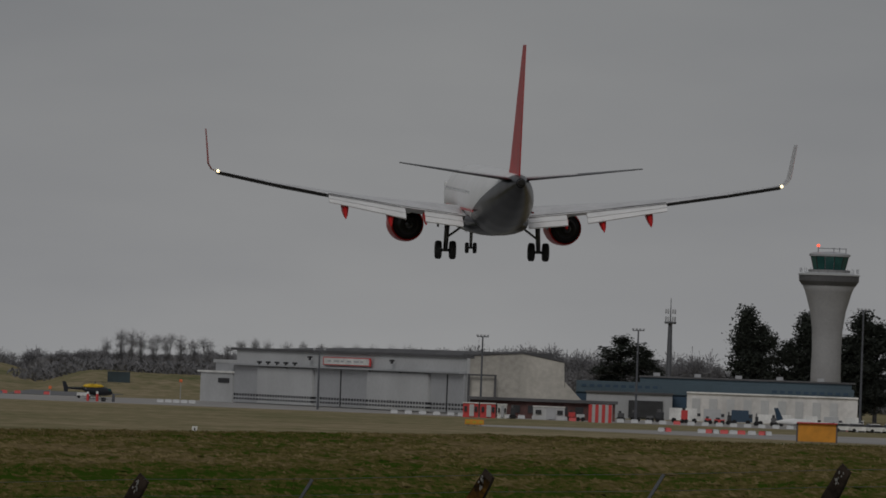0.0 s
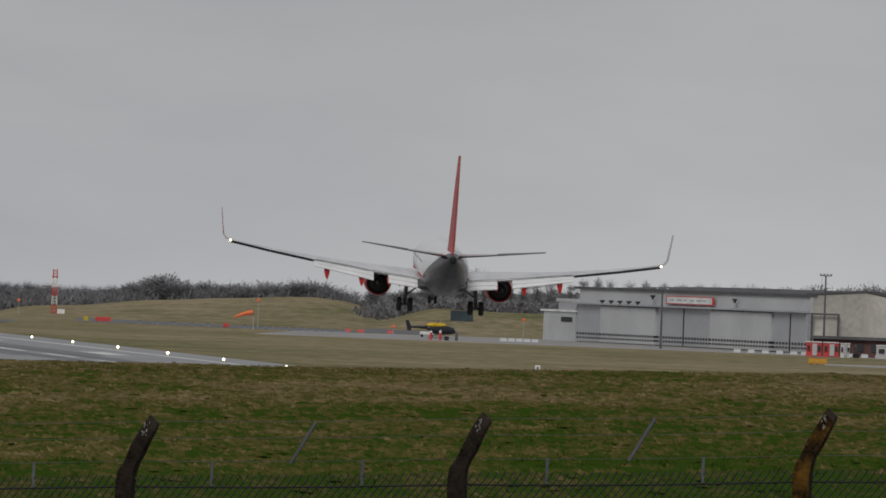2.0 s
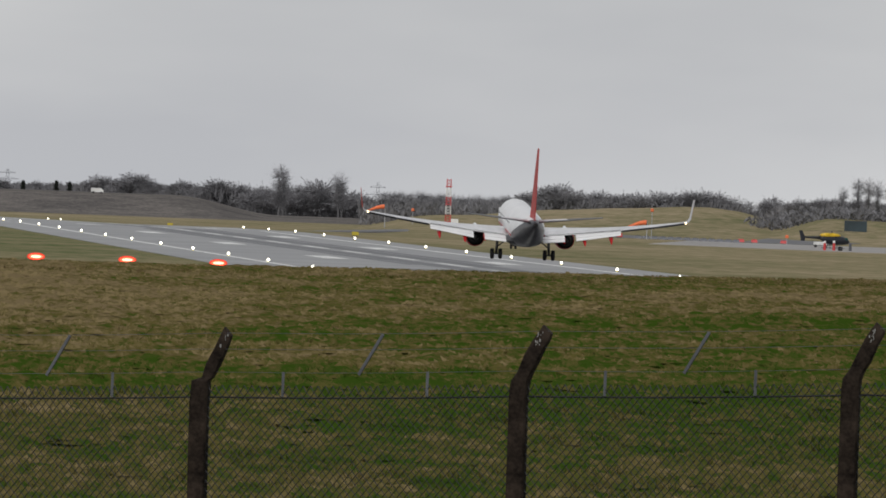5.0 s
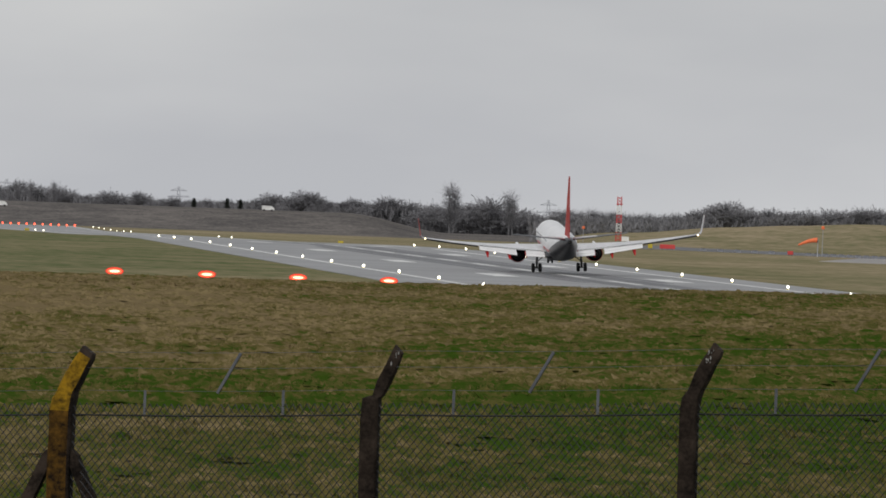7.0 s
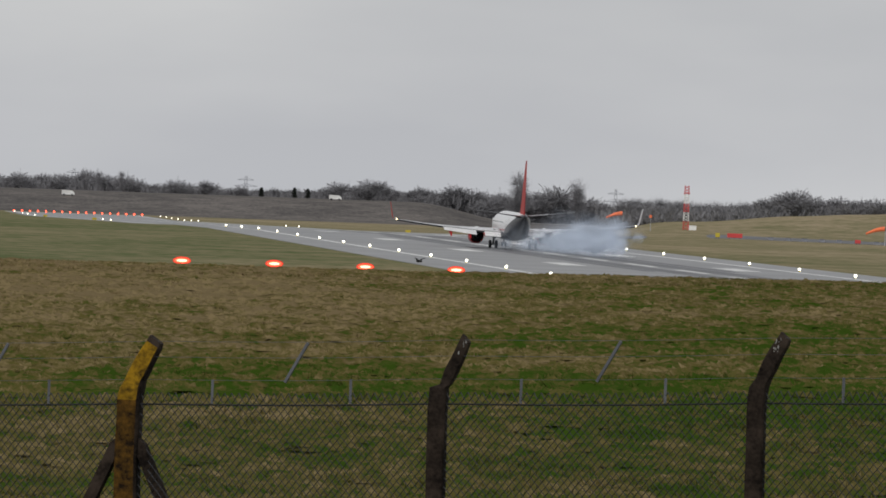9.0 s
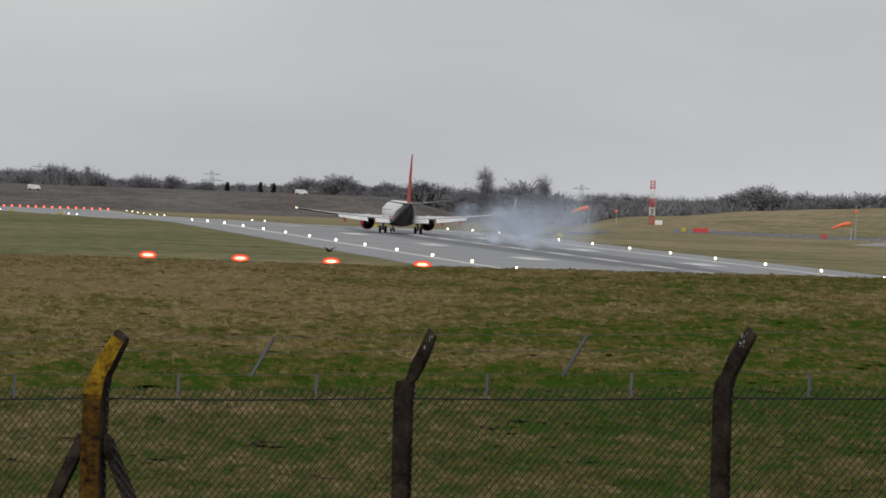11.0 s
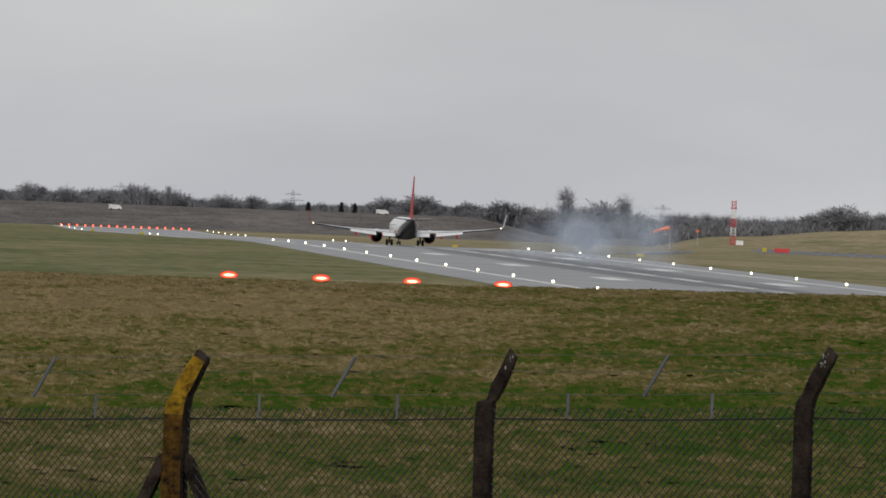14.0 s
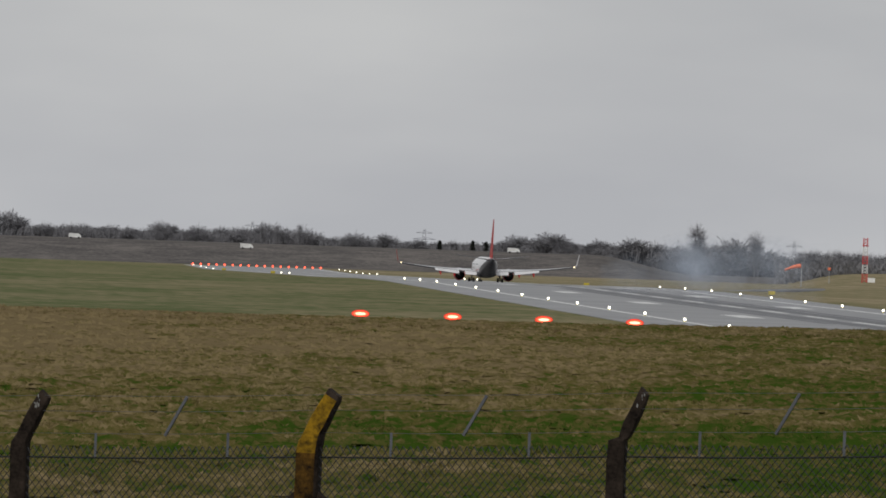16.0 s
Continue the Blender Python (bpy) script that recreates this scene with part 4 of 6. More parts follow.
for az0, az1, z1, m, lab in ((12.47, 12.585, 2.4, M_SIGNRED, "red and white striped site cabin"), (12.60, 12.715, 2.4, M_SIGNRED, "red and white striped site cabin"), (12.73, 12.80, 2.3, M_PAINT, "plain white site cabin"),
                             (13.0, 13.24, 2.2, M_CLAD2, "pale grey site cabin with small windows")):
    cab = thing("site_cabin", Matrix(), lab, "cabin", "site cabins")
    facing_box("body", az0, az1, 1284, 0, z1, 3, m, parent=cab)
    facing_box("roof", az0 - 0.004, az1 + 0.004, 1283.8, z1, z1 + 0.15, 3.4, M_PAINT, parent=cab)
    w = az1 - az0
    facing_box("panel", az0 + w * 0.42, az0 + w * 0.72, 1283.8, 0.2, z1 - 0.2, 0.3, M_CLAD2 if m is M_SIGNRED else M_CLAD, parent=cab)
    for s in (0.08, 0.76):
        facing_box("window", az0 + w * s, az0 + w * (s + 0.18), 1283.7, 1.0, z1 - 0.5, 0.3, M_DARK, parent=cab)
tank = thing("striped_marker_hut", Matrix(), "red and white vertically striped airfield hut", "hut")
facing_box("body", 13.42, 13.60, 1270, 0, 3.0, 3, M_CLAD2, parent=tank)
for k in range(4):
    facing_box("stripe", 13.42 + 0.05 * k, 13.445 + 0.05 * k, 1269.8, 0, 3.0, 0.3, M_SIGNRED, parent=tank)

for az0, az1, m, lab in ((14.03, 14.27, M_PAINT, "white box lorry"), (14.29, 14.45, M_CLAD2, "pale grey van"), (14.50, 14.66, M_BLUE2, "dark blue box lorry"), (14.70, 14.84, M_PAINT, "white airport van"), (14.86, 14.98, M_PAINT, "white airport van"),
                         (15.05, 15.18, M_PAINT, "white airport van"), (15.2, 15.34, M_CLAD2, "pale grey van"), (15.36, 15.5, M_PAINT, "white airport van")):
    v = thing("van", Matrix(), lab + " parked on the apron", "vehicle", "parked vehicles")
    h = 2.6 if az1 - az0 > 0.15 else 2.0
    facing_box("body", az0, az1 - 0.03, 1330, 0.5, h, 2.2, m, parent=v)
    facing_box("cab", az1 - 0.03, az1, 1330, 0.5, h * 0.75, 2.2, m, parent=v)
    facing_box("windscreen", az1 - 0.028, az1 - 0.004, 1329.9, h * 0.5, h * 0.7, 0.2, M_DARK, parent=v)
    for s in (0.15, 0.8):
        a = az0 + (az1 - az0) * s
        bm = bmesh.new()
        q = polar(a, 1329.8)
        lathe(bm, [(0.42, -0.1), (0.45, 0.0), (0.42, 0.1)], 14, "y")
        bmesh.ops.translate(bm, vec=(q.x, q.y, 0.45), verts=bm.verts[:])
        part("wheel", bm, M_BLACK, v)

def parked_car(az, d, turn, paint, label):
    ob = thing("car", ground_pose_at(az, d, turn), label, "car", "parked cars")
    bm = bmesh.new()
    loft(bm, [[Vector((x, -w, z0)), Vector((x, w, z0)), Vector((x, w, z1)), Vector((x, -w, z1))] for x, w, z0, z1 in ((-2.1, 0.75, 0.40, 0.75), (-1.95, 0.84, 0.30, 0.92), (0.6, 0.86, 0.28, 0.95), (1.8, 0.82, 0.30, 0.82), (2.1, 0.70, 0.40, 0.62))])
    part("body", bm, paint, ob)
    bm = bmesh.new()
    loft(bm, [[Vector((x0, -w, z)), Vector((x1, -w, z)), Vector((x1, w, z)), Vector((x0, w, z))] for z, x0, x1, w in ((0.92, -1.9, 1.0, 0.80), (1.38, -1.45, 0.25, 0.66))])
    part("windows", bm, M_DARK, ob, "dark glazed cabin")
    bm = bmesh.new()
    loft(bm, [[Vector((x0, -w, z)), Vector((x1, -w, z)), Vector((x1, w, z)), Vector((x0, w, z))] for z, x0, x1, w in ((1.38, -1.5, 0.3, 0.68), (1.46, -1.3, 0.1, 0.6))])
    part("roof", bm, paint, ob)
    for x in (-1.3, 1.3):
        for y in (-0.8, 0.8):
            bm = bmesh.new()
            lathe(bm, [(0.2, -0.1), (0.31, -0.09), (0.31, 0.09), (0.2, 0.1)], 12, "y")
            bmesh.ops.translate(bm, vec=(x, y, 0.31), verts=bm.verts[:])
            part("wheel", bm, M_BLACK, ob)


for k in range(9):
    parked_car(15.22 + 0.065 * k, 1255.0 + 9.0 * (k % 2), (12, 196, 20, 184)[k % 4], (M_PAINT, M_CLAD2, M_PAINT, M_STEEL)[(k * 3) % 4], ("white", "pale grey", "white", "dark grey")[(k * 3) % 4] + " small car parked beside others on the apron")

# small parked aircraft at the apron's edge
jet = thing("parked_aircraft", ground_pose_at(14.98, 1300.0, 35), "white parked light jet with dark blue fin", "aircraft")
jet.scale = (0.55, 0.55, 0.6)
bm = bmesh.new()
loft(bm, [[Vector((x, r * sin(2 * pi * k / 14), 1.7 + r * cos(2 * pi * k / 14))) for k in range(14)] for x, r in ((6.5, 0.1), (5.6, 0.6), (4, 0.95), (-2, 0.95), (-5, 0.6), (-7, 0.2))])
part("fuselage", bm, M_WHITE, jet, smooth=True)
bm = bmesh.new()
loft(bm, [[Vector((x0, -0.1, z)), Vector((x1, -0.1, z)), Vector((x1, 0.1, z)), Vector((x0, 0.1, z))] for z, x0, x1 in ((2.0, -4.2, -6.8), (5.6, -6.6, -8.0))])
part("fin", bm, M_BLUE2, jet)
for s in (-1, 1):
    bm = bmesh.new()
    loft(bm, [[Vector((x0, s * y, z)), Vector((x1, s * y, z)), Vector((x1, s * y, z + 0.15)), Vector((x0, s * y, z + 0.15))] for y, x0, x1, z in ((0.6, 1.5, -1.5, 1.1), (7.5, -0.6, -1.8, 1.5))])
    part("wing", bm, M_WHITE, jet)
    bm = bmesh.new()
    tube(bm, (0, s * 1.3, 0), (0, s * 1.2, 1.2), 0.25, 0.1, 8)
    part("gear_leg", bm, M_BLACK, jet)
bm = bmesh.new()
tube(bm, (4.6, 0, 0), (4.6, 0, 1.2), 0.2, 0.1, 8)
part("gear_leg", bm, M_BLACK, jet)

# more ground equipment, stacked loads and low walls along the apron edge
eq = random.Random(61)
for az, w, h, m, lab in ((12.83, 0.035, 1.9, M_DARK, "dark green portable cabin"), (13.27, 0.05, 1.5, M_SIGNRED, "red ground-power cart"), (13.33, 0.06, 1.2, M_CLAD2, "pale generator cart"), (13.64, 0.05, 1.4, M_ROOF, "dark baggage cart"), (13.74, 0.07, 1.6, M_DARK, "dark baggage tug"),
                         (13.86, 0.05, 1.1, M_ROOF, "dark baggage cart"), (13.93, 0.06, 1.8, M_DARK, "dark tanker trailer"), (14.30, 0.05, 1.0, M_SIGNRED, "red tow tractor"), (14.37, 0.08, 0.9, M_SIGNRED, "red towed trailer"), (14.12, 0.05, 2.3, M_SIGNRED, "red-topped catering lift"),
                         (14.47, 0.03, 1.7, M_DARK, "dark loading cart"), (14.68, 0.025, 1.6, M_DARK, "dark loading cart"), (14.80, 0.05, 1.5, M_ROOF, "grey belt loader")):
    cart = thing("ground_equipment", Matrix(), lab + " standing on the apron", "ground equipment", "ground equipment")
    d = 1322 if az > 13.6 else 1280
    facing_box("body", az, az + w, d, 0.35, h, 2.0, m, parent=cart)
    facing_box("upper_box", az + w * 0.15, az + w * eq.uniform(0.45, 0.7), d + 0.3, h, h + eq.uniform(0.25, 0.6), 1.4, M_DARK if m is not M_DARK else M_ROOF, parent=cart)
    for k in (0.2, 0.8):
        p = polar(az + w * k, d - 0.1)
        bm = bmesh.new()
        tube(bm, (p.x, p.y - 0.12, 0.38), (p.x, p.y + 0.12, 0.38), 0.38, None, 10)
        part("wheel", bm, M_BLACK, cart)


# ---- trees ----
def bare_tree(seed, h, wide, label, upright=False):
    """Trunk, forking limbs and lobes of fine radiating twigs with an uneven dome outline."""
    rnd = random.Random(seed)
    ob = thing("bare_tree", Matrix(), label, "tree", "trees")
    bt, bc = bmesh.new(), bmesh.new()
    tube(bt, (0, 0, -0.5), (0, 0, h * 0.32), h * 0.022, h * 0.017, 6, False)
    lobes = []
    for k in range(13):
        a = 2 * pi * k / 4.3 + rnd.uniform(-0.4, 0.4)
        if upright:
            rad, z, r = wide * rnd.uniform(0.05, 0.5), h * rnd.uniform(0.22, 0.85), h * rnd.uniform(0.13, 0.2)
        else:
            rad, z, r = wide * rnd.uniform(0.2, 0.8), h * rnd.uniform(0.26, 0.70), h * rnd.uniform(0.19, 0.27)
        lobes.append((Vector((rad * cos(a), rad * sin(a), z)), r))
    lobes.append((Vector((0, 0, h * (0.78 if upright else 0.72))), h * 0.25))
    for c, r in lobes:
        fork = Vector((0, 0, h * rnd.uniform(0.18, 0.32)))
        mid = (fork + c) / 2 + Vector((0, 0, -0.04 * h))
        tube(bt, fork, mid, h * 0.011, h * 0.008, 5, False)
        tube(bt, mid, c, h * 0.008, h * 0.004, 5, False)
        for _ in range(120 if upright else 230):
            d = Vector((rnd.gauss(0, 1), rnd.gauss(0, 1), rnd.gauss(0.25, 0.8))).normalized()
            n = 1 + 0.35 * noise.noise(d * 2.3 + c)
            p0 = c + d * r * rnd.uniform(0.05, 0.55)
            p1 = c + (d + Vector((rnd.gauss(0, 0.16), rnd.gauss(0, 0.16), rnd.gauss(0.04, 0.14)))) * r * n * rnd.uniform(0.7, 1.02)
            s = (p1 - p0).cross(Vector((rnd.uniform(-1, 1), rnd.uniform(-1, 1), rnd.uniform(-1, 1))))
            if s.length > 1e-4:
                s = s.normalized() * h * (rnd.uniform(0.0014, 0.0030) if upright else rnd.uniform(0.0030, 0.0066))
                if not upright and rnd.random() < 0.55:
                    # a spray of fine twigs that widens towards its tip
                    p0, p1, s = p1, p0 + (p1 - p0) * 0.35, s * 1.5
                bc.faces.new((bc.verts.new(p0 - s), bc.verts.new(p0 + s), bc.verts.new(p1)))
    k = h / max(v.co.z for v in bc.verts)
    for bm in (bt, bc):
        bmesh.ops.scale(bm, vec=(k, k, k), verts=bm.verts[:])
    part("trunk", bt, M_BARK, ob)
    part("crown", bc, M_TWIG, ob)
    return ob


def conifer(seed, h, w, label, dome):
    """Evergreen with clumped, drooping foliage; dome: rounded like a cedar, else a narrow spire."""
    rnd = random.Random(seed)
    ob = thing("conifer", Matrix(), label, "tree", "evergreens")
    bm = bmesh.new()
    tube(bm, (0, 0, -0.5), (0, 0, h * 0.93), h * 0.025, 0.05, 7)
    clumps = []
    for k in range(60 if dome else 64):
        s = rnd.random()
        z = h * (0.16 + 0.80 * s)
        wid = w * (sqrt(max(0.02, 1 - (2 * s - 0.75) ** 2 * 0.75)) if dome else (1 - s) ** 0.7 + 0.12)
        a = rnd.uniform(0, 2 * pi)
        rad = wid * rnd.uniform(0.15, 1.0)
        c = Vector((rad * cos(a), rad * sin(a), z))
        clumps.append((c, h * rnd.uniform(0.055, 0.115)))
        if k % 2 == 0:
            tube(bm, (0, 0, z - 0.06 * h), c, h * 0.008, h * 0.003, 4, False)
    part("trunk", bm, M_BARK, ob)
    bm = bmesh.new()
    for c, r in clumps:
        for _ in range(190):
            v = Vector((rnd.gauss(0, 0.55), rnd.gauss(0, 0.55), rnd.gauss(0, 0.33))) * r
            q = c + v
            t = [q + Vector((rnd.uniform(-1, 1), rnd.uniform(-1, 1), rnd.uniform(-0.7, 0.7))) * r * 0.27 for _ in range(3)]
            bm.faces.new([bm.verts.new(x) for x in t])
    part("crown", bm, M_EVERGREEN, ob)
    return ob


rt = random.Random(5)
round_trees = [bare_tree(s, 10.0, w, "leafless winter tree with a rounded grey-brown crown") for s, w in ((1, 4.6), (2, 5.4), (3, 4.2), (4, 6.0), (5, 5.0))]
tall_trees = [bare_tree(s, 10.0, 2.6, "tall leafless winter tree with upright branches", upright=True) for s in (11, 12, 13)]
evergreens = [conifer(31, 10.0, 2.2, "dark evergreen conifer with ragged crown", False), conifer(32, 10.0, 3.0, "dark spreading cedar with layered crown", True)]
USED = set()


def plant(kind, az, dist, height, wide=1.0):
    p = polar(az, dist)
    z = ground_height(p.x, p.y)
    s = height / 10.0
    m = pose(p.x, p.y, z, 0, 0, rt.uniform(0, 360))
    src = kind
    if id(src) not in USED:
        USED.add(id(src))
        src.matrix_basis = m
        ob = src
    else:
        ob = copy_thing(src, m)
        ob.scale = (1, 1, 1)
    ob.scale = (s * wide, s * wide, s)
    return ob


def top_height(az, dist, el):
    p = polar(az, dist)
    return 9.8 + dist * tan(radians(el)) - ground_height(p.x, p.y)


# far belt along the whole horizon: bearing and elevation of the crowns, one by one, and how broad each is
CROWNS = ((-1.3, -0.05, 1.3), (-0.9, -0.08, 1.2), (-0.45, -0.03, 1.4), (0.0, -0.06, 1.2), (0.31, -0.008, 1.3), (0.57, -0.097, 1.3), (0.80, -0.10, 1.1), (1.0, -0.10, 1.2), (1.21, -0.109, 1.2), (1.47, -0.058, 1.2), (1.73, -0.066, 1.3), (2.03, -0.077, 1.2), (2.28, -0.035, 1.2), (2.54, -0.055, 1.1),
          (2.67, -0.141, 1.2), (2.92, -0.083, 1.5), (3.14, -0.097, 1.3), (3.40, -0.125, 1.4), (3.66, -0.13, 1.2), (4.12, -0.062, 1.3), (4.37, -0.033, 1.5), (4.53, -0.10, 1.2), (4.75, -0.083, 1.4), (5.02, -0.062, 1.6), (5.20, -0.088, 1.2), (5.38, -0.08, 1.2), (5.64, -0.09, 1.2), (5.78, -0.022, 1.5), (6.06, -0.11, 1.2),
          (7.37, -0.075, 1.2), (7.50, -0.03, 1.1), (7.62, 0.0, 1.5), (7.76, -0.04, 1.1), (7.93, -0.047, 1.4), (8.08, -0.044, 1.2), (8.20, -0.04, 1.2), (8.35, -0.026, 1.3), (8.47, -0.012, 1.3), (8.60, -0.015, 1.2), (8.71, -0.003, 1.2), (8.82, -0.015, 1.1), (8.93, -0.045, 1.1), (9.24, -0.037, 1.3), (9.43, -0.042, 1.3), (9.60, -0.03, 1.2), (9.70, -0.03, 1.1))
# the lower mass of the belt between and behind them
BELT = ((-1.5, -0.072), (0.8, -0.092), (2.5, -0.072), (2.7, -0.127), (3.5, -0.127), (4, -0.102), (5.3, -0.092), (5.9, -0.092), (6.1, -0.117), (6.35, -0.144), (7.1, -0.114), (7.4, -0.084), (8, -0.059), (8.7, -0.044), (8.95, -0.074), (9.08, -0.134), (9.3, -0.074), (9.7, -0.034),
        (10, -0.03), (10.5, -0.01), (11, 0.03), (11.5, 0.02), (12, 0.05), (12.5, 0.08), (13, 0.1), (13.5, 0.06), (14, 0.05), (14.5, 0.02), (15, 0.02), (16.5, 0.02))


def belt_top(az):
    for (a0, e0), (a1, e1) in zip(BELT, BELT[1:]):
        if az <= a1:
            return e0 + (e1 - e0) * (az - a0) / (a1 - a0)
    return BELT[-1][1]


def belt_dist(az):
    return 3700 if az < 6.2 else (2150 if az < 9.3 else 1850)


for az, el, w in CROWNS:
    d = belt_dist(az) * rt.uniform(0.985, 1.0)
    plant(rt.choice(round_trees), az, d, top_height(az, d, el + 0.03), w * 1.15)
a = -1.4
while a < 16.4:
    d = belt_dist(a) * rt.uniform(1.0, 1.02)
    h = top_height(a, d, belt_top(a) + rt.choice((-0.015, 0.0, 0.01, 0.025)))
    plant(rt.choice(round_trees), a, d, max(3.5, h), rt.uniform(1.1, 1.6))
    a += (0.065 if a < 6.2 else 0.09) * rt.uniform(0.75, 1.25)
# a paler row stands far behind the low hedge
a = 6.32
while a < 7.4:
    plant(rt.choice(tall_trees), a, 3700, top_height(a, 3700, -0.068 + rt.uniform(-0.02, 0.012)), rt.uniform(1.2, 1.7))
    a += rt.uniform(0.035, 0.07)
# two tall trees with airy crowns, and thin poplars in the farther wood
for az, el, w in ((5.495, 0.078, 1.05), (5.525, 0.03, 0.8), (5.945, 0.032, 0.95), (5.97, 0.0, 0.8), (2.22, -0.03, 0.8), (2.33, -0.04, 0.8), (2.50, -0.03, 0.8), (1.42, -0.05, 0.9)):
    plant(rt.choice(tall_trees), az, 3600, top_height(az, 3600, el + 0.035), w)
for az, el in ((9.76, 0.10), (9.87, 0.15), (9.95, 0.165), (10.02, 0.15), (10.12, 0.13), (10.22, 0.14), (10.32, 0.13), (10.42, 0.11), (10.52, 0.12), (10.68, 0.09), (10.78, 0.12), (10.88, 0.14), (10.98, 0.12), (11.12, 0.11), (11.25, 0.125), (11.38, 0.11), (11.52, 0.125), (11.65, 0.115), (11.78, 0.12), (11.92, 0.125), (12.05, 0.11), (12.2, 0.09)):
    d = 1700 * rt.uniform(0.98, 1.03)
    plant(rt.choice(tall_trees), az, d, top_height(az, d, el + rt.uniform(-0.015, 0.01)), rt.uniform(0.8, 1.15))
for az, el, w in ((12.55, 0.13, 1.1), (12.95, 0.125, 1.0), (13.12, 0.12, 1.0), (13.4, 0.11, 1.0), (14.05, 0.15, 0.8), (14.2, 0.13, 0.9), (14.32, 0.12, 0.8)):
    plant(rt.choice(round_trees), az, 1640, top_height(az, 1640, el + 0.03), w)
for az, el in ((3.56, -0.115), (3.81, -0.108), (3.91, -0.112)):
    plant(evergreens[0], az, 3120, top_height(az, 3120, el), 1.1)
for az, el, w, e in ((13.66, 0.215, 1.2, 1), (13.85, 0.12, 1.0, 1), (14.60, 0.47, 0.75, 0), (14.72, 0.34, 0.75, 1), (15.05, 0.44, 0.8, 0), (14.92, 0.22, 0.9, 1), (15.47, 0.46, 0.9, 0), (15.58, 0.38, 1.0, 1), (15.36, 0.28, 0.9, 1)):
    plant(evergreens[e], az, 1510, top_height(az, 1510, el), w)


def far_woods():
    """The undergrowth and hedges below the far trees, as one ragged mass of twigs."""
    rnd = random.Random(8)
    verts, faces = [], []
    a = -1.8
    while a < 16.8:
        d = belt_dist(a) + rnd.uniform(-30, 60)
        p = polar(a, d)
        z0 = ground_height(p.x, p.y) - 0.3
        top = max(1.5, top_height(a, d, belt_top(a)) * rnd.uniform(0.7, 0.97))
        spots = [(p, z0, top)] * (60 if a < 9.6 else 40)
        if 9.15 < a < 12.4:
            e = polar(a, 1685.0 + rnd.uniform(-8, 8))
            spots += [(e, ground_height(e.x, e.y) - 0.2, 2.9 + 1.0 * noise.noise(Vector((a * 9, 0, 0))))] * 30
        for e, base, high in spots:
            q = Vector((e.x + rnd.uniform(-4, 4), e.y + rnd.uniform(-10, 10), base + high * rnd.uniform(0.0, 0.72)))
            tip = q + Vector((rnd.uniform(-0.9, 0.9), rnd.uniform(-0.6, 0.6), high * rnd.uniform(0.14, 0.34)))
            w = Vector((rnd.uniform(-1, 1), rnd.uniform(-0.5, 0.5), rnd.uniform(-0.3, 0.3))).normalized() * rnd.uniform(0.10, 0.34)
            faces.append([len(verts) + k for k in range(4)])
            verts += [q - w * 0.5, q + w * 0.5, tip + w, tip - w]
        a += 0.012
    me = bpy.data.meshes.new("far_woods")
    me.from_pydata(verts, [], faces)
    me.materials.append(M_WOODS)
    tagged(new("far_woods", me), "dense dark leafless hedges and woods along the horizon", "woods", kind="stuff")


far_woods()


# ---- airfield paving and marks ----
M_CONTAINER = mat("container_paint", (0.03, 0.05, 0.06), 0.6, 0, 0.25, 0.4)
def paved(name, corners, dz, material, label, category):
    """A thin paved area; corners as bearing and distance."""
    bm = bmesh.new()
    top = []
    for az, d in corners:
        p = polar(az, d)
        top.append(bm.verts.new((p.x, p.y, ground_height(p.x, p.y) + dz)))
    low = [bm.verts.new(v.co - Vector((0, 0, 0.25))) for v in top]
    bm.faces.new(top)
    bm.faces.new(low[::-1])
    n = len(top)
    for k in range(n):
        bm.faces.new((low[k], low[(k + 1) % n], top[(k + 1) % n], top[k]))
    bmesh.ops.recalc_face_normals(bm, faces=bm.faces[:])
    bmesh.ops.triangulate(bm, faces=bm.faces[:])
    ob = part(name, bm, material)
    return tagged(ob, label, category, kind="structure")


paved("apron", ((8.3, 1334), (12.5, 1292), (13.4, 1278), (16.4, 1262), (16.4, 1380), (12.3, 1345), (10.4, 1462), (8.6, 1452)), 0.05, M_CONCRETE, "pale concrete apron before the hangar", "apron")
paved("taxiway", ((5.6, 1508), (7.0, 1500), (9.0, 1450), (9.0, 1510), (7.0, 1585), (5.6, 1590)), 0.04, M_TAXI, "dark asphalt taxiway across the airfield", "taxiway")
paved("taxiway_2", ((12.6, 1120), (14.9, 1072), (16.6, 1040), (16.6, 1160), (14.6, 1160), (12.6, 1140)), 0.05, M_CONCRETE, "pale grey taxiway in front of the apron", "taxiway")
paved("taxiway_3", ((9.0, 1470), (9.6, 1460), (9.9, 1560), (9.2, 1580)), 0.07, M_TAXI, "dark asphalt taxiway link", "taxiway")


def barrier(m, material):
    ob = thing("road_barrier", m, "white plastic road barrier on the pavement" if material is M_CLAD2 else "weathered grey road barrier on the pavement" if material is M_STEEL else "red plastic road barrier on the pavement", "barrier", "road barriers")
    bm = bmesh.new()
    loft(bm, [[Vector((x, -0.3, 0)), Vector((x, 0.3, 0)), Vector((x, 0.12, 0.5)), Vector((x, -0.12, 0.5))] for x in (-0.6, 0.6)])
    part("body", bm, material, ob)
    bm = bmesh.new()
    box(bm, 0, 0, 0.55, 1.0, 0.16, 0.10, bevel=0.03)
    part("top_rail", bm, material, ob)
    return ob


def ground_pose(az, d, turn=0.0):
    p = polar(az, d)
    return pose(p.x, p.y, ground_height(p.x, p.y) + 0.05, 0, 0, -az + turn)


rb = random.Random(3)
b_white, b_red = barrier(ground_pose(12.46, 1300), M_CLAD2), barrier(ground_pose(13.3, 1276), M_SIGNRED)
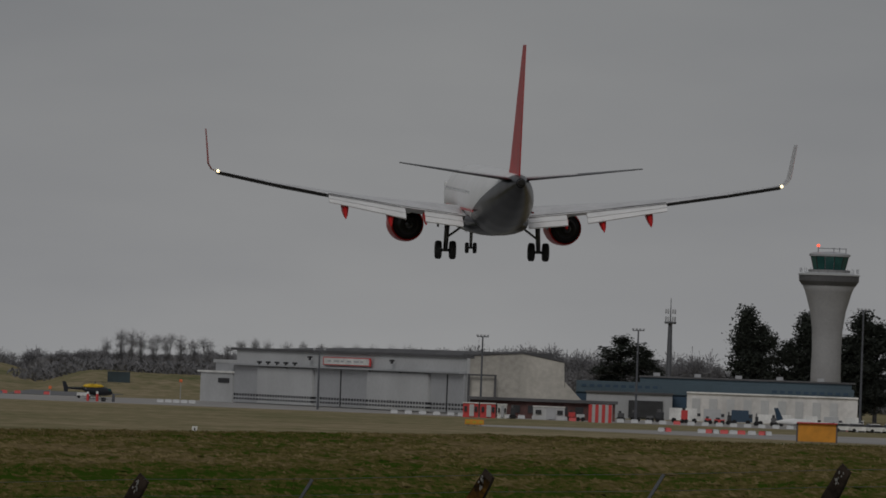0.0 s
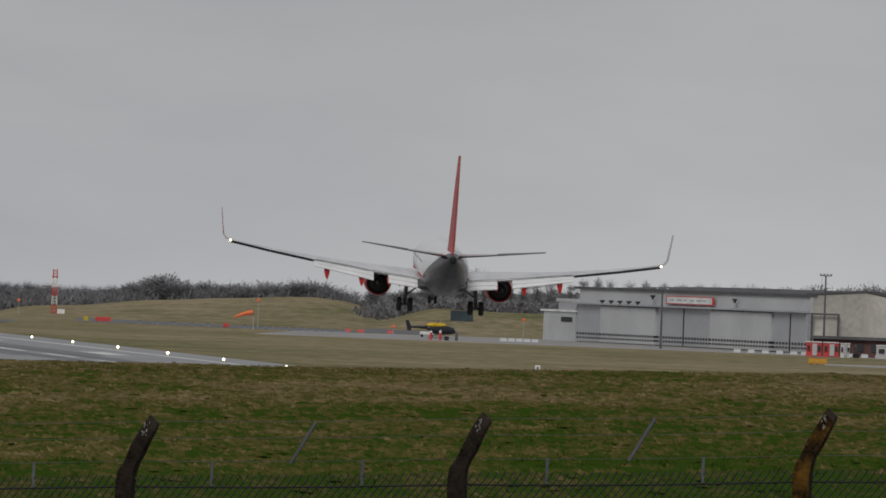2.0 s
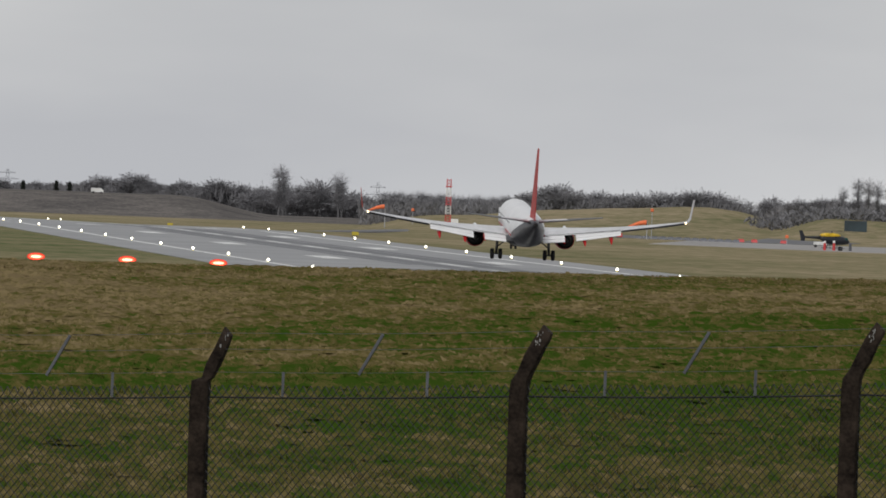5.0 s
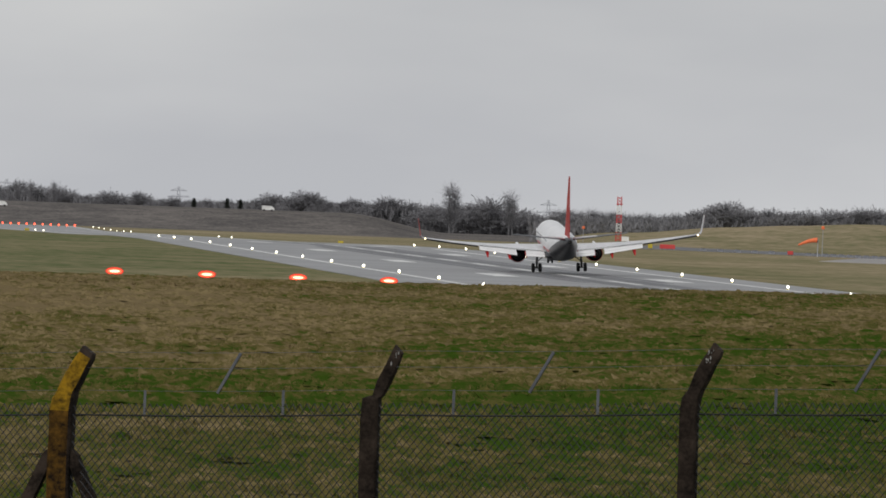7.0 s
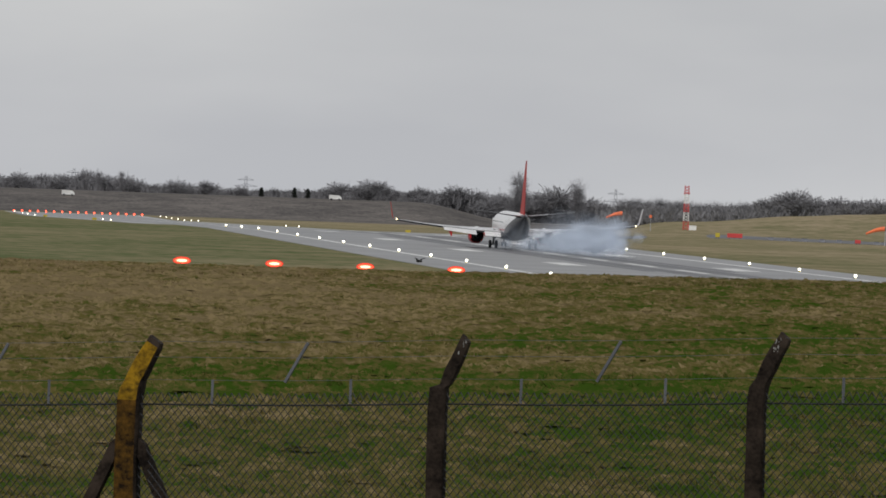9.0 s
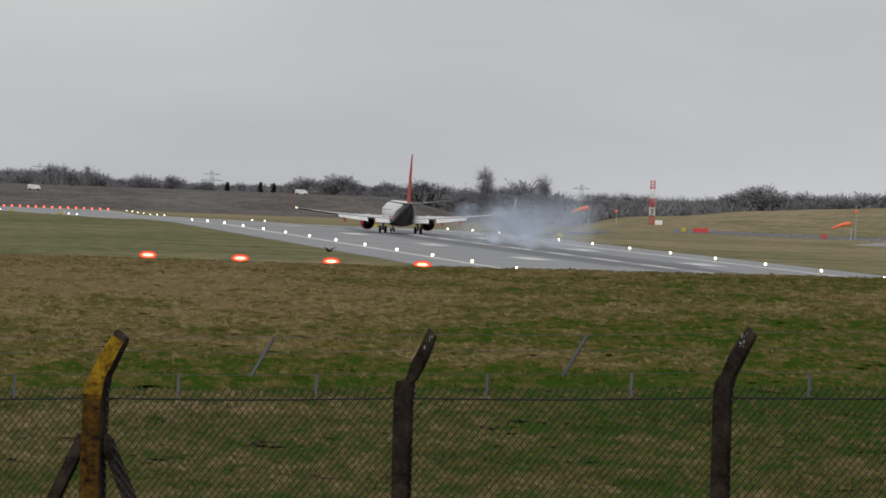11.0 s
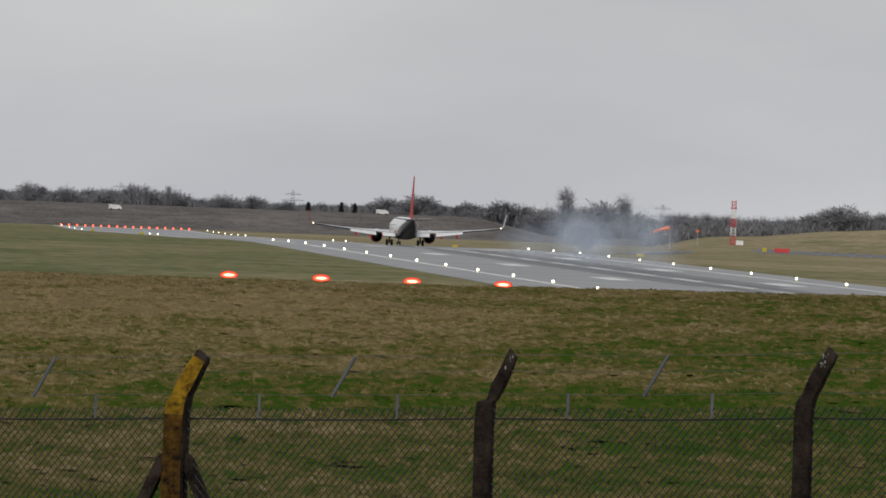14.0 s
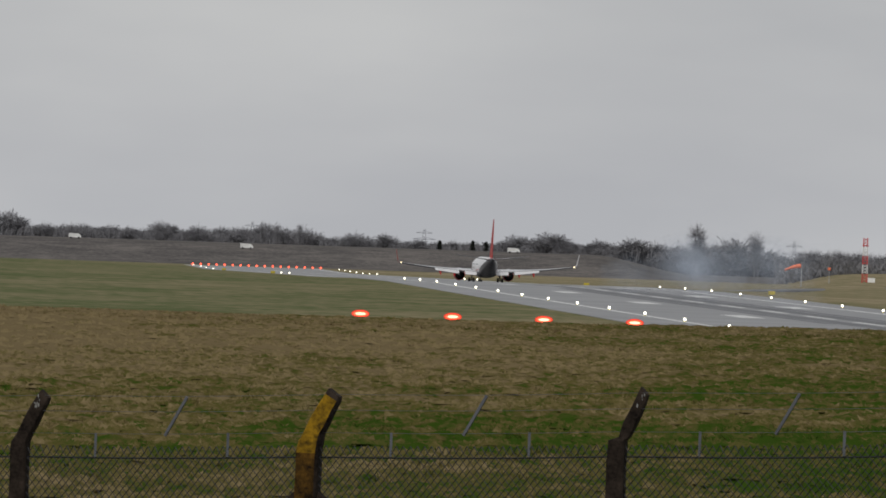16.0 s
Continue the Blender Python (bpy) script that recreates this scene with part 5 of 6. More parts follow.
for k in range(34):
    az = 11.95 + 0.107 * k
    if az < 15.6 and not 12.47 < az < 12.8:
        copy_thing(b_white if rb.random() < 0.85 else b_red, ground_pose(az, 1310 - 9 * (az - 11.95) - (8 if az > 12.6 else 0)))
b_grey = barrier(ground_pose(7.42, 1492), M_STEEL)
for k in range(13):
    copy_thing(b_grey, ground_pose(8.22 + 0.062 * k, 1462 - 1.2 * k))
for k in range(1, 6):
    copy_thing(b_grey, ground_pose(7.42 + 0.13 * k, 1492 - 2 * k))
for k in range(5):
    copy_thing(b_white, ground_pose(10.18 + 0.06 * k, 1372))
for az in (9.32, 9.1, 9.0):
    copy_thing(b_red, ground_pose(az, 1470))
for k, az in enumerate((13.98, 14.02, 14.28, 14.34, 14.38, 14.45, 14.52, 14.58, 14.66, 14.74, 14.78)):
    copy_thing(b_red if k % 2 else b_white, ground_pose(az, 1135))


def board(name, az, d, w, h, z, material, label, category, legs=2, turn=0.0, group=""):
    p = polar(az, d)
    ob = thing(name, pose(p.x, p.y, ground_height(p.x, p.y), 0, 0, -az + turn), label, category, group)
    bm = bmesh.new()
    box(bm, 0, 0, z + h / 2, w, 0.25, h, bevel=0.03)
    panel = part("panel", bm, material, ob)
    for k in range(legs):
        bm = bmesh.new()
        tube(bm, ((k + 0.5) / legs * w - w / 2, 0.05, 0), ((k + 0.5) / legs * w - w / 2, 0.05, z + 0.05), 0.06, None, 6)
        part("leg", bm, M_STEEL, ob)
    return ob, panel


ob, pn = board("marker_board", 12.56, 1115, 2.8, 0.75, 0.25, M_ORANGE, "low orange airfield marker board on legs", "marker", 3)
for k in range(3):
    bm = bmesh.new()
    box(bm, -0.95 + 0.95 * k, -0.14, 0.62, 0.5, 0.05, 0.3)
    part("stripe", bm, M_YELLOW, pn)
ob, pn = board("equipment_cabin", 15.15, 1040, 5.4, 2.5, 0.2, M_ORANGE, "large orange equipment cabin with dark corner posts", "cabin", 4)
for x in (-2.72, 2.72):
    bm = bmesh.new()
    box(bm, x, 0, 1.4, 0.22, 0.4, 2.6)
    part("corner_post", bm, M_ROOF, ob)
bm = bmesh.new()
box(bm, 0, 0.8, 1.45, 5.2, 1.4, 2.3, bevel=0.05)
part("body", bm, M_ORANGE, ob)
bm = bmesh.new()
box(bm, 0, 0.4, 2.78, 5.6, 2.0, 0.14)
part("roof", bm, M_SIGNRED, ob)
ob, pn = board("letter_board", 10.447, 880, 0.62, 0.72, 0.18, M_PAINT, "small white airfield marker board with a dark bar", "sign", 1)
bm = bmesh.new()
box(bm, 0, -0.14, 0.55, 0.18, 0.04, 0.32)
part("bar", bm, M_DARK, pn)
board("guidance_sign", 7.15, 1492, 3.0, 0.85, 0.25, M_SIGNRED, "red taxiway guidance sign on short legs", "sign", 3)
board("location_sign", 7.02, 1492, 0.9, 0.85, 0.25, M_YELLOW, "yellow taxiway location sign on short legs", "sign", 2)
board("hold_sign", 8.08, 1452, 1.1, 0.7, 0.25, M_SIGNRED, "red holding point sign on short legs", "sign", 2)
for x, y in ((133.0, 1625.0), (133.5, 1253.0), (77.5, 1925.0), (77.0, 2280.0)):
    board("exit_sign", math.degrees(atan2(x, y)), hypot(x, y), 1.15, 0.6, 0.15, M_YELLOW, "yellow runway exit sign beside the runway", "sign", 2, group="exit signs")


def windsock(az, d, top, turn):
    p = polar(az, d)
    z = ground_height(p.x, p.y)
    ob = thing("windsock", pose(p.x, p.y, z, 0, 0, turn), "orange windsock streaming from a pale pole", "windsock", "windsocks")
    h = top - z
    bm = bmesh.new()
    tube(bm, (0, 0, 0), (0, 0, h + 0.2), 0.10, 0.06, 8)
    part("pole", bm, M_CLAD, ob)
    bm = bmesh.new()
    loft(bm, [[Vector((-x, r * cos(2 * pi * k / 12), h + dz + r * sin(2 * pi * k / 12))) for k in range(12)] for x, r, dz in ((0.1, 0.46, 0), (0.9, 0.43, -0.08), (1.8, 0.37, -0.28), (2.7, 0.29, -0.62), (3.7, 0.2, -1.05))], cap=False)
    part("sock", bm, M_SOCK, ob, smooth=True)
    bm = bmesh.new()
    lathe(bm, [(0.48, -0.04), (0.50, 0.0), (0.48, 0.04)], 14, "x", cap=False)
    bmesh.ops.translate(bm, vec=(-0.1, 0, h), verts=bm.verts[:])
    part("hoop", bm, M_STEEL, ob)
    return ob


windsock(6.300, 1650, 3.7, -6)
windsock(8.285, 1450, 3.25, -6)


def red_post(az, d, top, name="obstruction_lamp", label="red obstruction lamp on a thin pole"):
    p = polar(az, d)
    z = ground_height(p.x, p.y)
    ob = thing(name, pose(p.x, p.y, z), label, "lamp", "obstruction lamps")
    bm = bmesh.new()
    tube(bm, (0, 0, 0), (0, 0, top - z - 0.3), 0.07, 0.05, 6)
    part("pole", bm, M_CLAD, ob)
    bm = bmesh.new()
    box(bm, 0, 0, top - z, 0.6, 0.4, 0.6, bevel=0.1)
    part("lamp_head", bm, M_SOCK, ob)


for az, d, top in ((6.51, 1650, 3.2), (8.32, 1460, 5.6), (9.345, 1440, 1.6), (10.33, 1480, 3.6)):
    red_post(az, d, top)


def lattice_mast(az, d, top):
    p = polar(az, d)
    z = ground_height(p.x, p.y)
    ob = thing("lattice_mast", pose(p.x, p.y, z, 0, 0, -az), "red and white banded lattice mast beside a small hut", "mast")
    h = top - z
    n = 5
    for k in range(n):
        z0, z1 = h * k / n, h * (k + 1) / n
        w0, w1 = 0.58 - 0.14 * k / n, 0.58 - 0.14 * (k + 1) / n
        bm = bmesh.new()
        cs = ((-1, -1), (1, -1), (1, 1), (-1, 1))
        for i, (a, b) in enumerate(cs):
            tube(bm, (a * w0, b * w0, z0), (a * w1, b * w1, z1), 0.09, None, 5)
        for i in range(4):
            (a, b), (c, e) = cs[i], cs[(i + 1) % 4]
            for j in range(3):
                s0, s1 = j / 3, (j + 1) / 3
                tube(bm, (a * w0, b * w0, z0 + (z1 - z0) * s0), (c * w0, e * w0, z0 + (z1 - z0) * s1), 0.06, None, 4)
                tube(bm, (c * w0, e * w0, z0 + (z1 - z0) * s0), (a * w0, b * w0, z0 + (z1 - z0) * s1), 0.06, None, 4)
        part("mast_section", bm, M_SIGNRED if k % 2 == 0 else M_PAINT, ob, "red lattice section" if k % 2 == 0 else "white lattice section")
    bm = bmesh.new()
    box(bm, 0, 0, h * 0.83, 1.5, 1.5, 0.12)
    part("platform", bm, M_SIGNRED, ob)
    bm = bmesh.new()
    box(bm, 1.5, 0, 0.5, 1.6, 1.4, 1.0, bevel=0.04)
    part("hut", bm, M_PAINT, ob, "small white hut")


lattice_mast(6.777, 1650, 10.2)


def comm_mast(az, d, top):
    p = polar(az, d)
    ob = thing("radio_mast", pose(p.x, p.y, 0, 0, 0, -az), "grey steel radio mast with clustered aerials near its top", "mast")
    bm = bmesh.new()
    tube(bm, (0, 0, -0.5), (0, 0, top * 0.80), 0.75, 0.42, 10)
    part("pole", bm, M_STEEL, ob)
    bm = bmesh.new()
    tube(bm, (0, 0, top * 0.8), (0, 0, top), 0.14, 0.06, 6)
    part("whip", bm, M_STEEL, ob)
    for hz in (0.81, 0.885):
        for k in range(6):
            bm = bmesh.new()
            a = 2 * pi * k / 6
            box(bm, 0.95 * cos(a), 0.95 * sin(a), top * hz, 0.35, 0.35, 1.5 if hz < 0.85 else 1.0)
            part("aerial", bm, M_CLAD, ob)
    bm = bmesh.new()
    lathe(bm, [(0.4, top * 0.775), (1.25, top * 0.785), (1.25, top * 0.795), (0.4, top * 0.80)], 14)
    part("platform", bm, M_STEEL, ob)


comm_mast(14.014, 1560, 23.9)


def flood_mast(az, d, top, heads):
    p = polar(az, d)
    ob = thing("floodlight_mast", pose(p.x, p.y, 0, 0, 0, -az), "tall thin apron floodlight mast", "street lamp", "floodlight masts")
    bm = bmesh.new()
    tube(bm, (0, 0, -0.3), (0, 0, top), 0.22, 0.13, 8)
    part("pole", bm, M_STEEL, ob)
    bm = bmesh.new()
    box(bm, 0, 0, top, 2.0, 0.4, 0.15)
    part("crossbar", bm, M_STEEL, ob)
    for k in range(heads):
        bm = bmesh.new()
        box(bm, -0.9 + 1.8 * k / (heads - 1), -0.1, top + 0.22, 0.4, 0.5, 0.32, bevel=0.05)
        part("lamp_head", bm, M_CLAD, ob)


flood_mast(12.60, 1308, 13.8, 4)
flood_mast(13.775, 1300, 15.8, 4)
flood_mast(15.47, 1300, 20.6, 4)
flood_mast(11.37, 1330, 10.4, 2)


# ---- helicopter ----
def make_helicopter():
    p = polar(9.66, 1392)
    ob = thing("helicopter", pose(p.x, p.y, 0.05, 0, 0, -9.6 + 20), "small dark helicopter with yellow engine cowling on the apron", "helicopter")
    bm = bmesh.new()
    loft(bm, [[Vector((x, w * sin(2 * pi * k / 16), 1.45 + dz + hh * cos(2 * pi * k / 16))) for k in range(16)] for x, w, hh, dz in ((4.1, 0.1, 0.1, -0.25), (3.7, 0.55, 0.5, -0.15), (2.8, 0.78, 0.78, 0), (1.2, 0.82, 0.9, 0.05), (-0.3, 0.75, 0.8, 0.1), (-1.2, 0.5, 0.5, 0.3), (-1.8, 0.3, 0.3, 0.4))])
    part("cabin", bm, M_HELI, ob, smooth=True)
    bm = bmesh.new()
    loft(bm, [[Vector((x, w * sin(2 * pi * k / 12), 2.35 + hh * cos(2 * pi * k / 12))) for k in range(12)] for x, w, hh in ((2.3, 0.2, 0.1), (1.8, 0.5, 0.35), (0.6, 0.6, 0.48), (-0.8, 0.55, 0.42), (-1.6, 0.3, 0.2))])
    part("engine_cowling", bm, M_HELIY, ob, "yellow engine cowling", smooth=True)
    bm = bmesh.new()
    tube(bm, (-1.4, 0, 1.85), (-5.0, 0, 1.9), 0.32, 0.16, 10)
    part("tail_boom", bm, M_HELI, ob, smooth=True)
    bm = bmesh.new()
    loft(bm, [[Vector((x, y, z)) for y in (-0.09, 0.09) for x in ((x0, x1) if y < 0 else (x1, x0))] for z, x0, x1 in ((1.2, -5.4, -4.7), (1.9, -5.5, -4.6), (3.1, -5.8, -5.2))])
    part("tail_fin", bm, M_HELI, ob)
    bm = bmesh.new()
    box(bm, -4.2, 0, 2.0, 0.5, 2.2, 0.06)
    part("tailplane", bm, M_HELI, ob)
    bm = bmesh.new()
    tube(bm, (0.6, 0, 2.7), (0.6, 0, 3.25), 0.12, 0.10, 8)
    part("rotor_mast", bm, M_STEEL, ob)
    for k in range(4):
        bm = bmesh.new()
        a = pi / 4 + k * pi / 2
        m = Matrix.Translation((0.6, 0, 3.2)) @ Matrix.Rotation(a, 4, "Z") @ Matrix.Rotation(radians(2), 4, "Y")
        box(bm, 2.6, 0, 0, 4.8, 0.24, 0.03, m=m)
        part("rotor_blade", bm, M_DARK, ob)
    for s in (-1, 1):
        bm = bmesh.new()
        tube(bm, (-1.0, s * 1.0, 0.06), (2.8, s * 1.0, 0.06), 0.06, None, 6)
        for x in (0.0, 2.0):
            tube(bm, (x, s * 1.0, 0.06), (x, s * 0.5, 0.85), 0.05, None, 6)
        part("skid", bm, M_STEEL, ob)
    bm = bmesh.new()
    box(bm, 3.2, 0, 1.7, 0.8, 1.25, 0.6, bevel=0.15)
    part("windscreen", bm, M_GLASS, ob)
    return ob


make_helicopter()
cart = thing("ground_cart", ground_pose(9.60, 1400), "low white ground cart beside the helicopter", "cart")
bm = bmesh.new()
box(bm, 0, 0, 0.75, 2.6, 1.2, 0.6, bevel=0.08)
part("body", bm, M_PAINT, cart)
for x in (-0.9, 0.9):
    bm = bmesh.new()
    lathe(bm, [(0.26, -0.6), (0.28, 0), (0.26, 0.6)], 12, "y")
    bmesh.ops.translate(bm, vec=(x, 0, 0.28), verts=bm.verts[:])
    part("wheel", bm, M_BLACK, cart)
# plain uprights stand for small red shapes whose kind is not known
for az, h, m, lab in ((9.632, 1.65, M_SIGNRED, "red and white upright on the apron edge"), (9.702, 1.75, M_SIGNRED, "red and white upright on the apron edge"), (9.825, 1.4, M_STEEL, "thin grey marker post on the apron edge")):
    mp = thing("apron_upright", ground_pose(az, 1338), lab, "post", "marker posts")
    bm = bmesh.new()
    lathe(bm, [(0.26, 0), (0.24, h * 0.72), (0.2, h * 0.75)], 10)
    part("post", bm, m, mp)
    bm = bmesh.new()
    lathe(bm, [(0.22, h * 0.75), (0.22, h * 0.95), (0.1, h)], 10)
    part("cap", bm, M_PAINT if m is M_SIGNRED else M_STEEL, mp)
drum = thing("drum", ground_pose(9.75, 1338), "black drum on the apron edge", "drum")
bm = bmesh.new()
lathe(bm, [(0.36, 0), (0.4, 0.1), (0.4, 0.6), (0.36, 0.7)], 14)
part("body", bm, M_BLACK, drum)
bm = bmesh.new()
lathe(bm, [(0.41, 0.3), (0.43, 0.34), (0.41, 0.38)], 14)
part("hoop", bm, M_STEEL, drum)
cont = thing("blue_container", ground_pose(9.86, 1612), "dark blue-green container on the bank by the hedge", "container")
bm = bmesh.new()
box(bm, 0, 0, 0.95, 4.8, 2.4, 2.3, bevel=0.04)
for k in range(15):
    box(bm, -2.1 + 0.3 * k, -1.23, 0.95, 0.12, 0.06, 2.1)
part("body", bm, M_CONTAINER, cont)
bm = bmesh.new()
box(bm, 0, 0, 2.14, 4.9, 2.5, 0.1)
part("roof", bm, M_ROOF, cont)

# pylons and vans far off
def power_pylon(az, d, top):
    p = polar(az, d)
    z = ground_height(p.x, p.y)
    ob = thing("power_pylon", pose(p.x, p.y, z, 0, 0, -az), "grey lattice electricity pylon on the horizon", "pylon", "pylons")
    h = top - z
    bm = bmesh.new()
    for a, b in ((-1, -1), (1, -1), (1, 1), (-1, 1)):
        tube(bm, (a * 2.6, b * 2.6, 0), (a * 0.5, b * 0.5, h), 0.13, 0.09, 4)
    for k in range(8):
        w0, w1 = 2.6 - 2.1 * k / 8, 2.6 - 2.1 * (k + 1) / 8
        tube(bm, (-w0, -w0, h * k / 8), (w1, -w1, h * (k + 1) / 8), 0.06, None, 4)
        tube(bm, (w0, -w0, h * k / 8), (-w1, -w1, h * (k + 1) / 8), 0.06, None, 4)
    part("tower", bm, M_STEEL, ob)
    for s, w in ((0.68, 5.5), (0.80, 6.5), (0.92, 4.6)):
        bm = bmesh.new()
        tube(bm, (-w, 0, h * s), (w, 0, h * s), 0.1, None, 4)
        tube(bm, (-w, 0, h * s), (0, 0, h * (s + 0.04)), 0.06, None, 4)
        tube(bm, (w, 0, h * s), (0, 0, h * (s + 0.04)), 0.06, None, 4)
        part("cross_arm", bm, M_STEEL, ob)


for az, el in ((3.44, -0.03), (2.14, -0.02), (6.24, -0.03), (-0.3, 0.0)):
    power_pylon(az, 4300, 9.8 + 4300 * tan(radians(el)))
# the last one, at bearing 4.12, stands in for a pale house roof
for az, d in ((0.80, 3090), (2.10, 3010), (4.12, 3100)):
    v = thing("far_van", ground_pose(az, d), "white van shape far beyond the runway", "vehicle", "far vans")
    bm = bmesh.new()
    loft(bm, [[Vector((x, y, z)) for x, z in ((-2.6, 0.5), (2.6, 0.5), (2.5, 1.3), (1.6, 2.1), (-2.5, 2.3))] for y in (-1, 1)])
    part("body", bm, M_PAINT, v)
    for x in (-1.6, 1.6):
        bm = bmesh.new()
        lathe(bm, [(0.4, -1.05), (0.42, 0), (0.4, 1.05)], 12, "y")
        bmesh.ops.translate(bm, vec=(x, 0, 0.42), verts=bm.verts[:])
        part("wheel", bm, M_BLACK, v)


# ---- bare soil in the near field ----
def soil_patch():
    rnd = random.Random(4)
    bm = bmesh.new()
    rows = []
    for i in range(240):
        d = 78 + (208 - 78) * (i / 239)
        right = -0.50 - 0.10 * sin(d * 0.05) - 0.10 * smooth_step(150, 208, d) - 0.35 * smooth_step(120, 78, d) + rnd.uniform(-0.025, 0.025)
        row = []
        for j in range(26):
            s = j / 25
            az = -2.2 + (right + 2.2) * s
            p = polar(az, d)
            edge = smooth_step(0.80, 0.95, s) * (1 - smooth_step(0.95, 1.0, s)) + (0.8 if i > 232 else 0)
            lump = noise.noise(Vector((p.x * 1.1, p.y * 0.7, 0))) + 0.5 * noise.noise(Vector((p.x * 3.0, p.y * 1.4, 3)))
            z = ground_height(p.x, p.y) + 0.12 + 0.07 * lump + edge * (0.10 + 0.16 * lump)
            if j == 25 or i in (0, 239):
                z -= 0.6
            row.append(bm.verts.new((p.x, p.y, z)))
        rows.append(row)
    for a, b in zip(rows, rows[1:]):
        for j in range(25):
            bm.faces.new((a[j], a[j + 1], b[j + 1], b[j]))
    ob = part("bare_soil", bm, M_SOIL, smooth=True)
    tagged(ob, "bare muddy soil with clods at its edge", "soil", kind="structure")


soil_patch()
paved("ditch", ((-0.14, 800), (-0.09, 800), (-0.125, 900), (-0.13, 1000), (-0.16, 1230), (-0.20, 1230), (-0.185, 1000), (-0.155, 900)), 0.06, M_SOIL, "dark muddy ditch across the grass", "ditch")
paved("ditch_2", ((-0.03, 1380), (0.02, 1380), (-0.06, 1620), (-0.11, 1620)), 0.06, M_SOIL, "dark muddy ditch across the grass", "ditch")


# ---- tussocks along the brow ----
def tussocks():
    rnd = random.Random(12)
    verts, faces = [], []
    for _ in range(6000):
        az = rnd.uniform(-1.6, 16.6)
        d = rnd.uniform(296, 332)
        p = polar(az, d)
        z = ground_height(p.x, p.y) - 0.10
        w = rnd.uniform(0.05, 0.3)
        for _ in range(4):
            x, y = p.x + rnd.uniform(-w, w), p.y + rnd.uniform(-w, w)
            h = rnd.uniform(0.10, 0.17)
            dx = rnd.uniform(-0.16, 0.16)
            b = len(verts)
            verts += [(x - 0.03, y, z), (x + 0.03, y, z), (x + dx, y + rnd.uniform(-0.1, 0.1), z + h)]
            faces.append((b, b + 1, b + 2))
    me = bpy.data.meshes.new("grass_tussocks")
    me.from_pydata(verts, [], faces)
    me.materials.append(M_FIELD)
    tagged(new("grass_tussocks", me), "straw-coloured grass tussocks on the field", "grass", kind="stuff")


tussocks()


def rough_field():
    """Short uneven tufts over the whole field between the fence and the brow."""
    rnd = random.Random(77)
    verts, faces = [], []
    for _ in range(60000):
        az = rnd.uniform(-2.0, 16.8)
        d = 1.0 / rnd.uniform(1 / 318.0, 1 / 64.0)
        p = polar(az, d)
        q = Vector((p.x, p.y * 0.7, 0.0))
        z = ground_height(p.x, p.y) + lumps(p.x, p.y) - 0.075
        clump = max(0.25, 0.75 + 0.9 * noise.noise(q * 0.6))
        for _ in range(3):
            x, y = p.x + rnd.uniform(-0.12, 0.12), p.y + rnd.uniform(-0.3, 0.3)
            h = rnd.uniform(0.02, 0.07) * clump
            w = rnd.uniform(0.05, 0.16)
            b = len(verts)
            verts += [(x - w, y, z), (x + w, y - 0.04, z), (x + rnd.uniform(-0.14, 0.14), y + rnd.uniform(0.15, 0.45), z + 0.055 + h)]
            faces.append((b, b + 1, b + 2))
    # taller matted tussocks gather in patches
    for _ in range(26000):
        az = rnd.uniform(-2.0, 16.8)
        d = 1.0 / rnd.uniform(1 / 300.0, 1 / 62.0)
        p = polar(az, d)
        q = Vector((p.x, p.y * 0.7, 0.0))
        if noise.noise(q * 0.35 + Vector((7, 0, 0))) + 0.6 * noise.noise(q * 0.11) < 0.12:
            continue
        z = ground_height(p.x, p.y) + lumps(p.x, p.y) - 0.09
        lean, tall = rnd.uniform(-0.16, 0.16), rnd.uniform(0.09, 0.20)
        for _ in range(9):
            x, y = p.x + rnd.uniform(-0.14, 0.14), p.y + rnd.uniform(-0.2, 0.2)
            w = rnd.uniform(0.008, 0.022)
            b = len(verts)
            verts += [(x - w, y, z), (x + w, y, z), (x + lean + rnd.uniform(-0.12, 0.12), y + rnd.uniform(-0.1, 0.1), z + tall * rnd.uniform(0.6, 1.1))]
            faces.append((b, b + 1, b + 2))
    me = bpy.data.meshes.new("grass_tufts")
    me.from_pydata(verts, [], faces)
    me.materials.append(M_BLADES)
    tagged(new("grass_tufts", me), "matted rough grass tufts, olive and straw", "grass", kind="stuff")


rough_field()


# ---- tyre smoke ----
def smoke_material(name, thick):
    m = bpy.data.materials.new(name)
    m.use_nodes = True
    n, l = m.node_tree.nodes, m.node_tree.links
    bs = n["Principled BSDF"]
    bs.inputs["Base Color"].default_value = (0.60, 0.68, 0.80, 1)
    bs.inputs["Roughness"].default_value, bs.inputs["Specular IOR Level"].default_value = 1.0, 0.0
    tc, nz, mr = n.new("ShaderNodeTexCoord"), n.new("ShaderNodeTexNoise"), n.new("ShaderNodeMapRange")
    nz.inputs["Scale"].default_value, nz.inputs["Detail"].default_value = 0.8, 5.0
    l.new(tc.outputs["Object"], nz.inputs["Vector"])
    for key, v in zip(("From Min", "From Max", "To Min", "To Max"), (0.30, 0.72, 0.0, thick)):
        mr.inputs[key].default_value = v
    l.new(nz.outputs["Fac"], mr.inputs["Value"])
    l.new(mr.outputs["Result"], bs.inputs["Alpha"])
    return m


M_SMOKE, M_HAZE = smoke_material("tyre_smoke", 0.080), smoke_material("thin_smoke", 0.017)
scene.cycles.transparent_max_bounces = 128


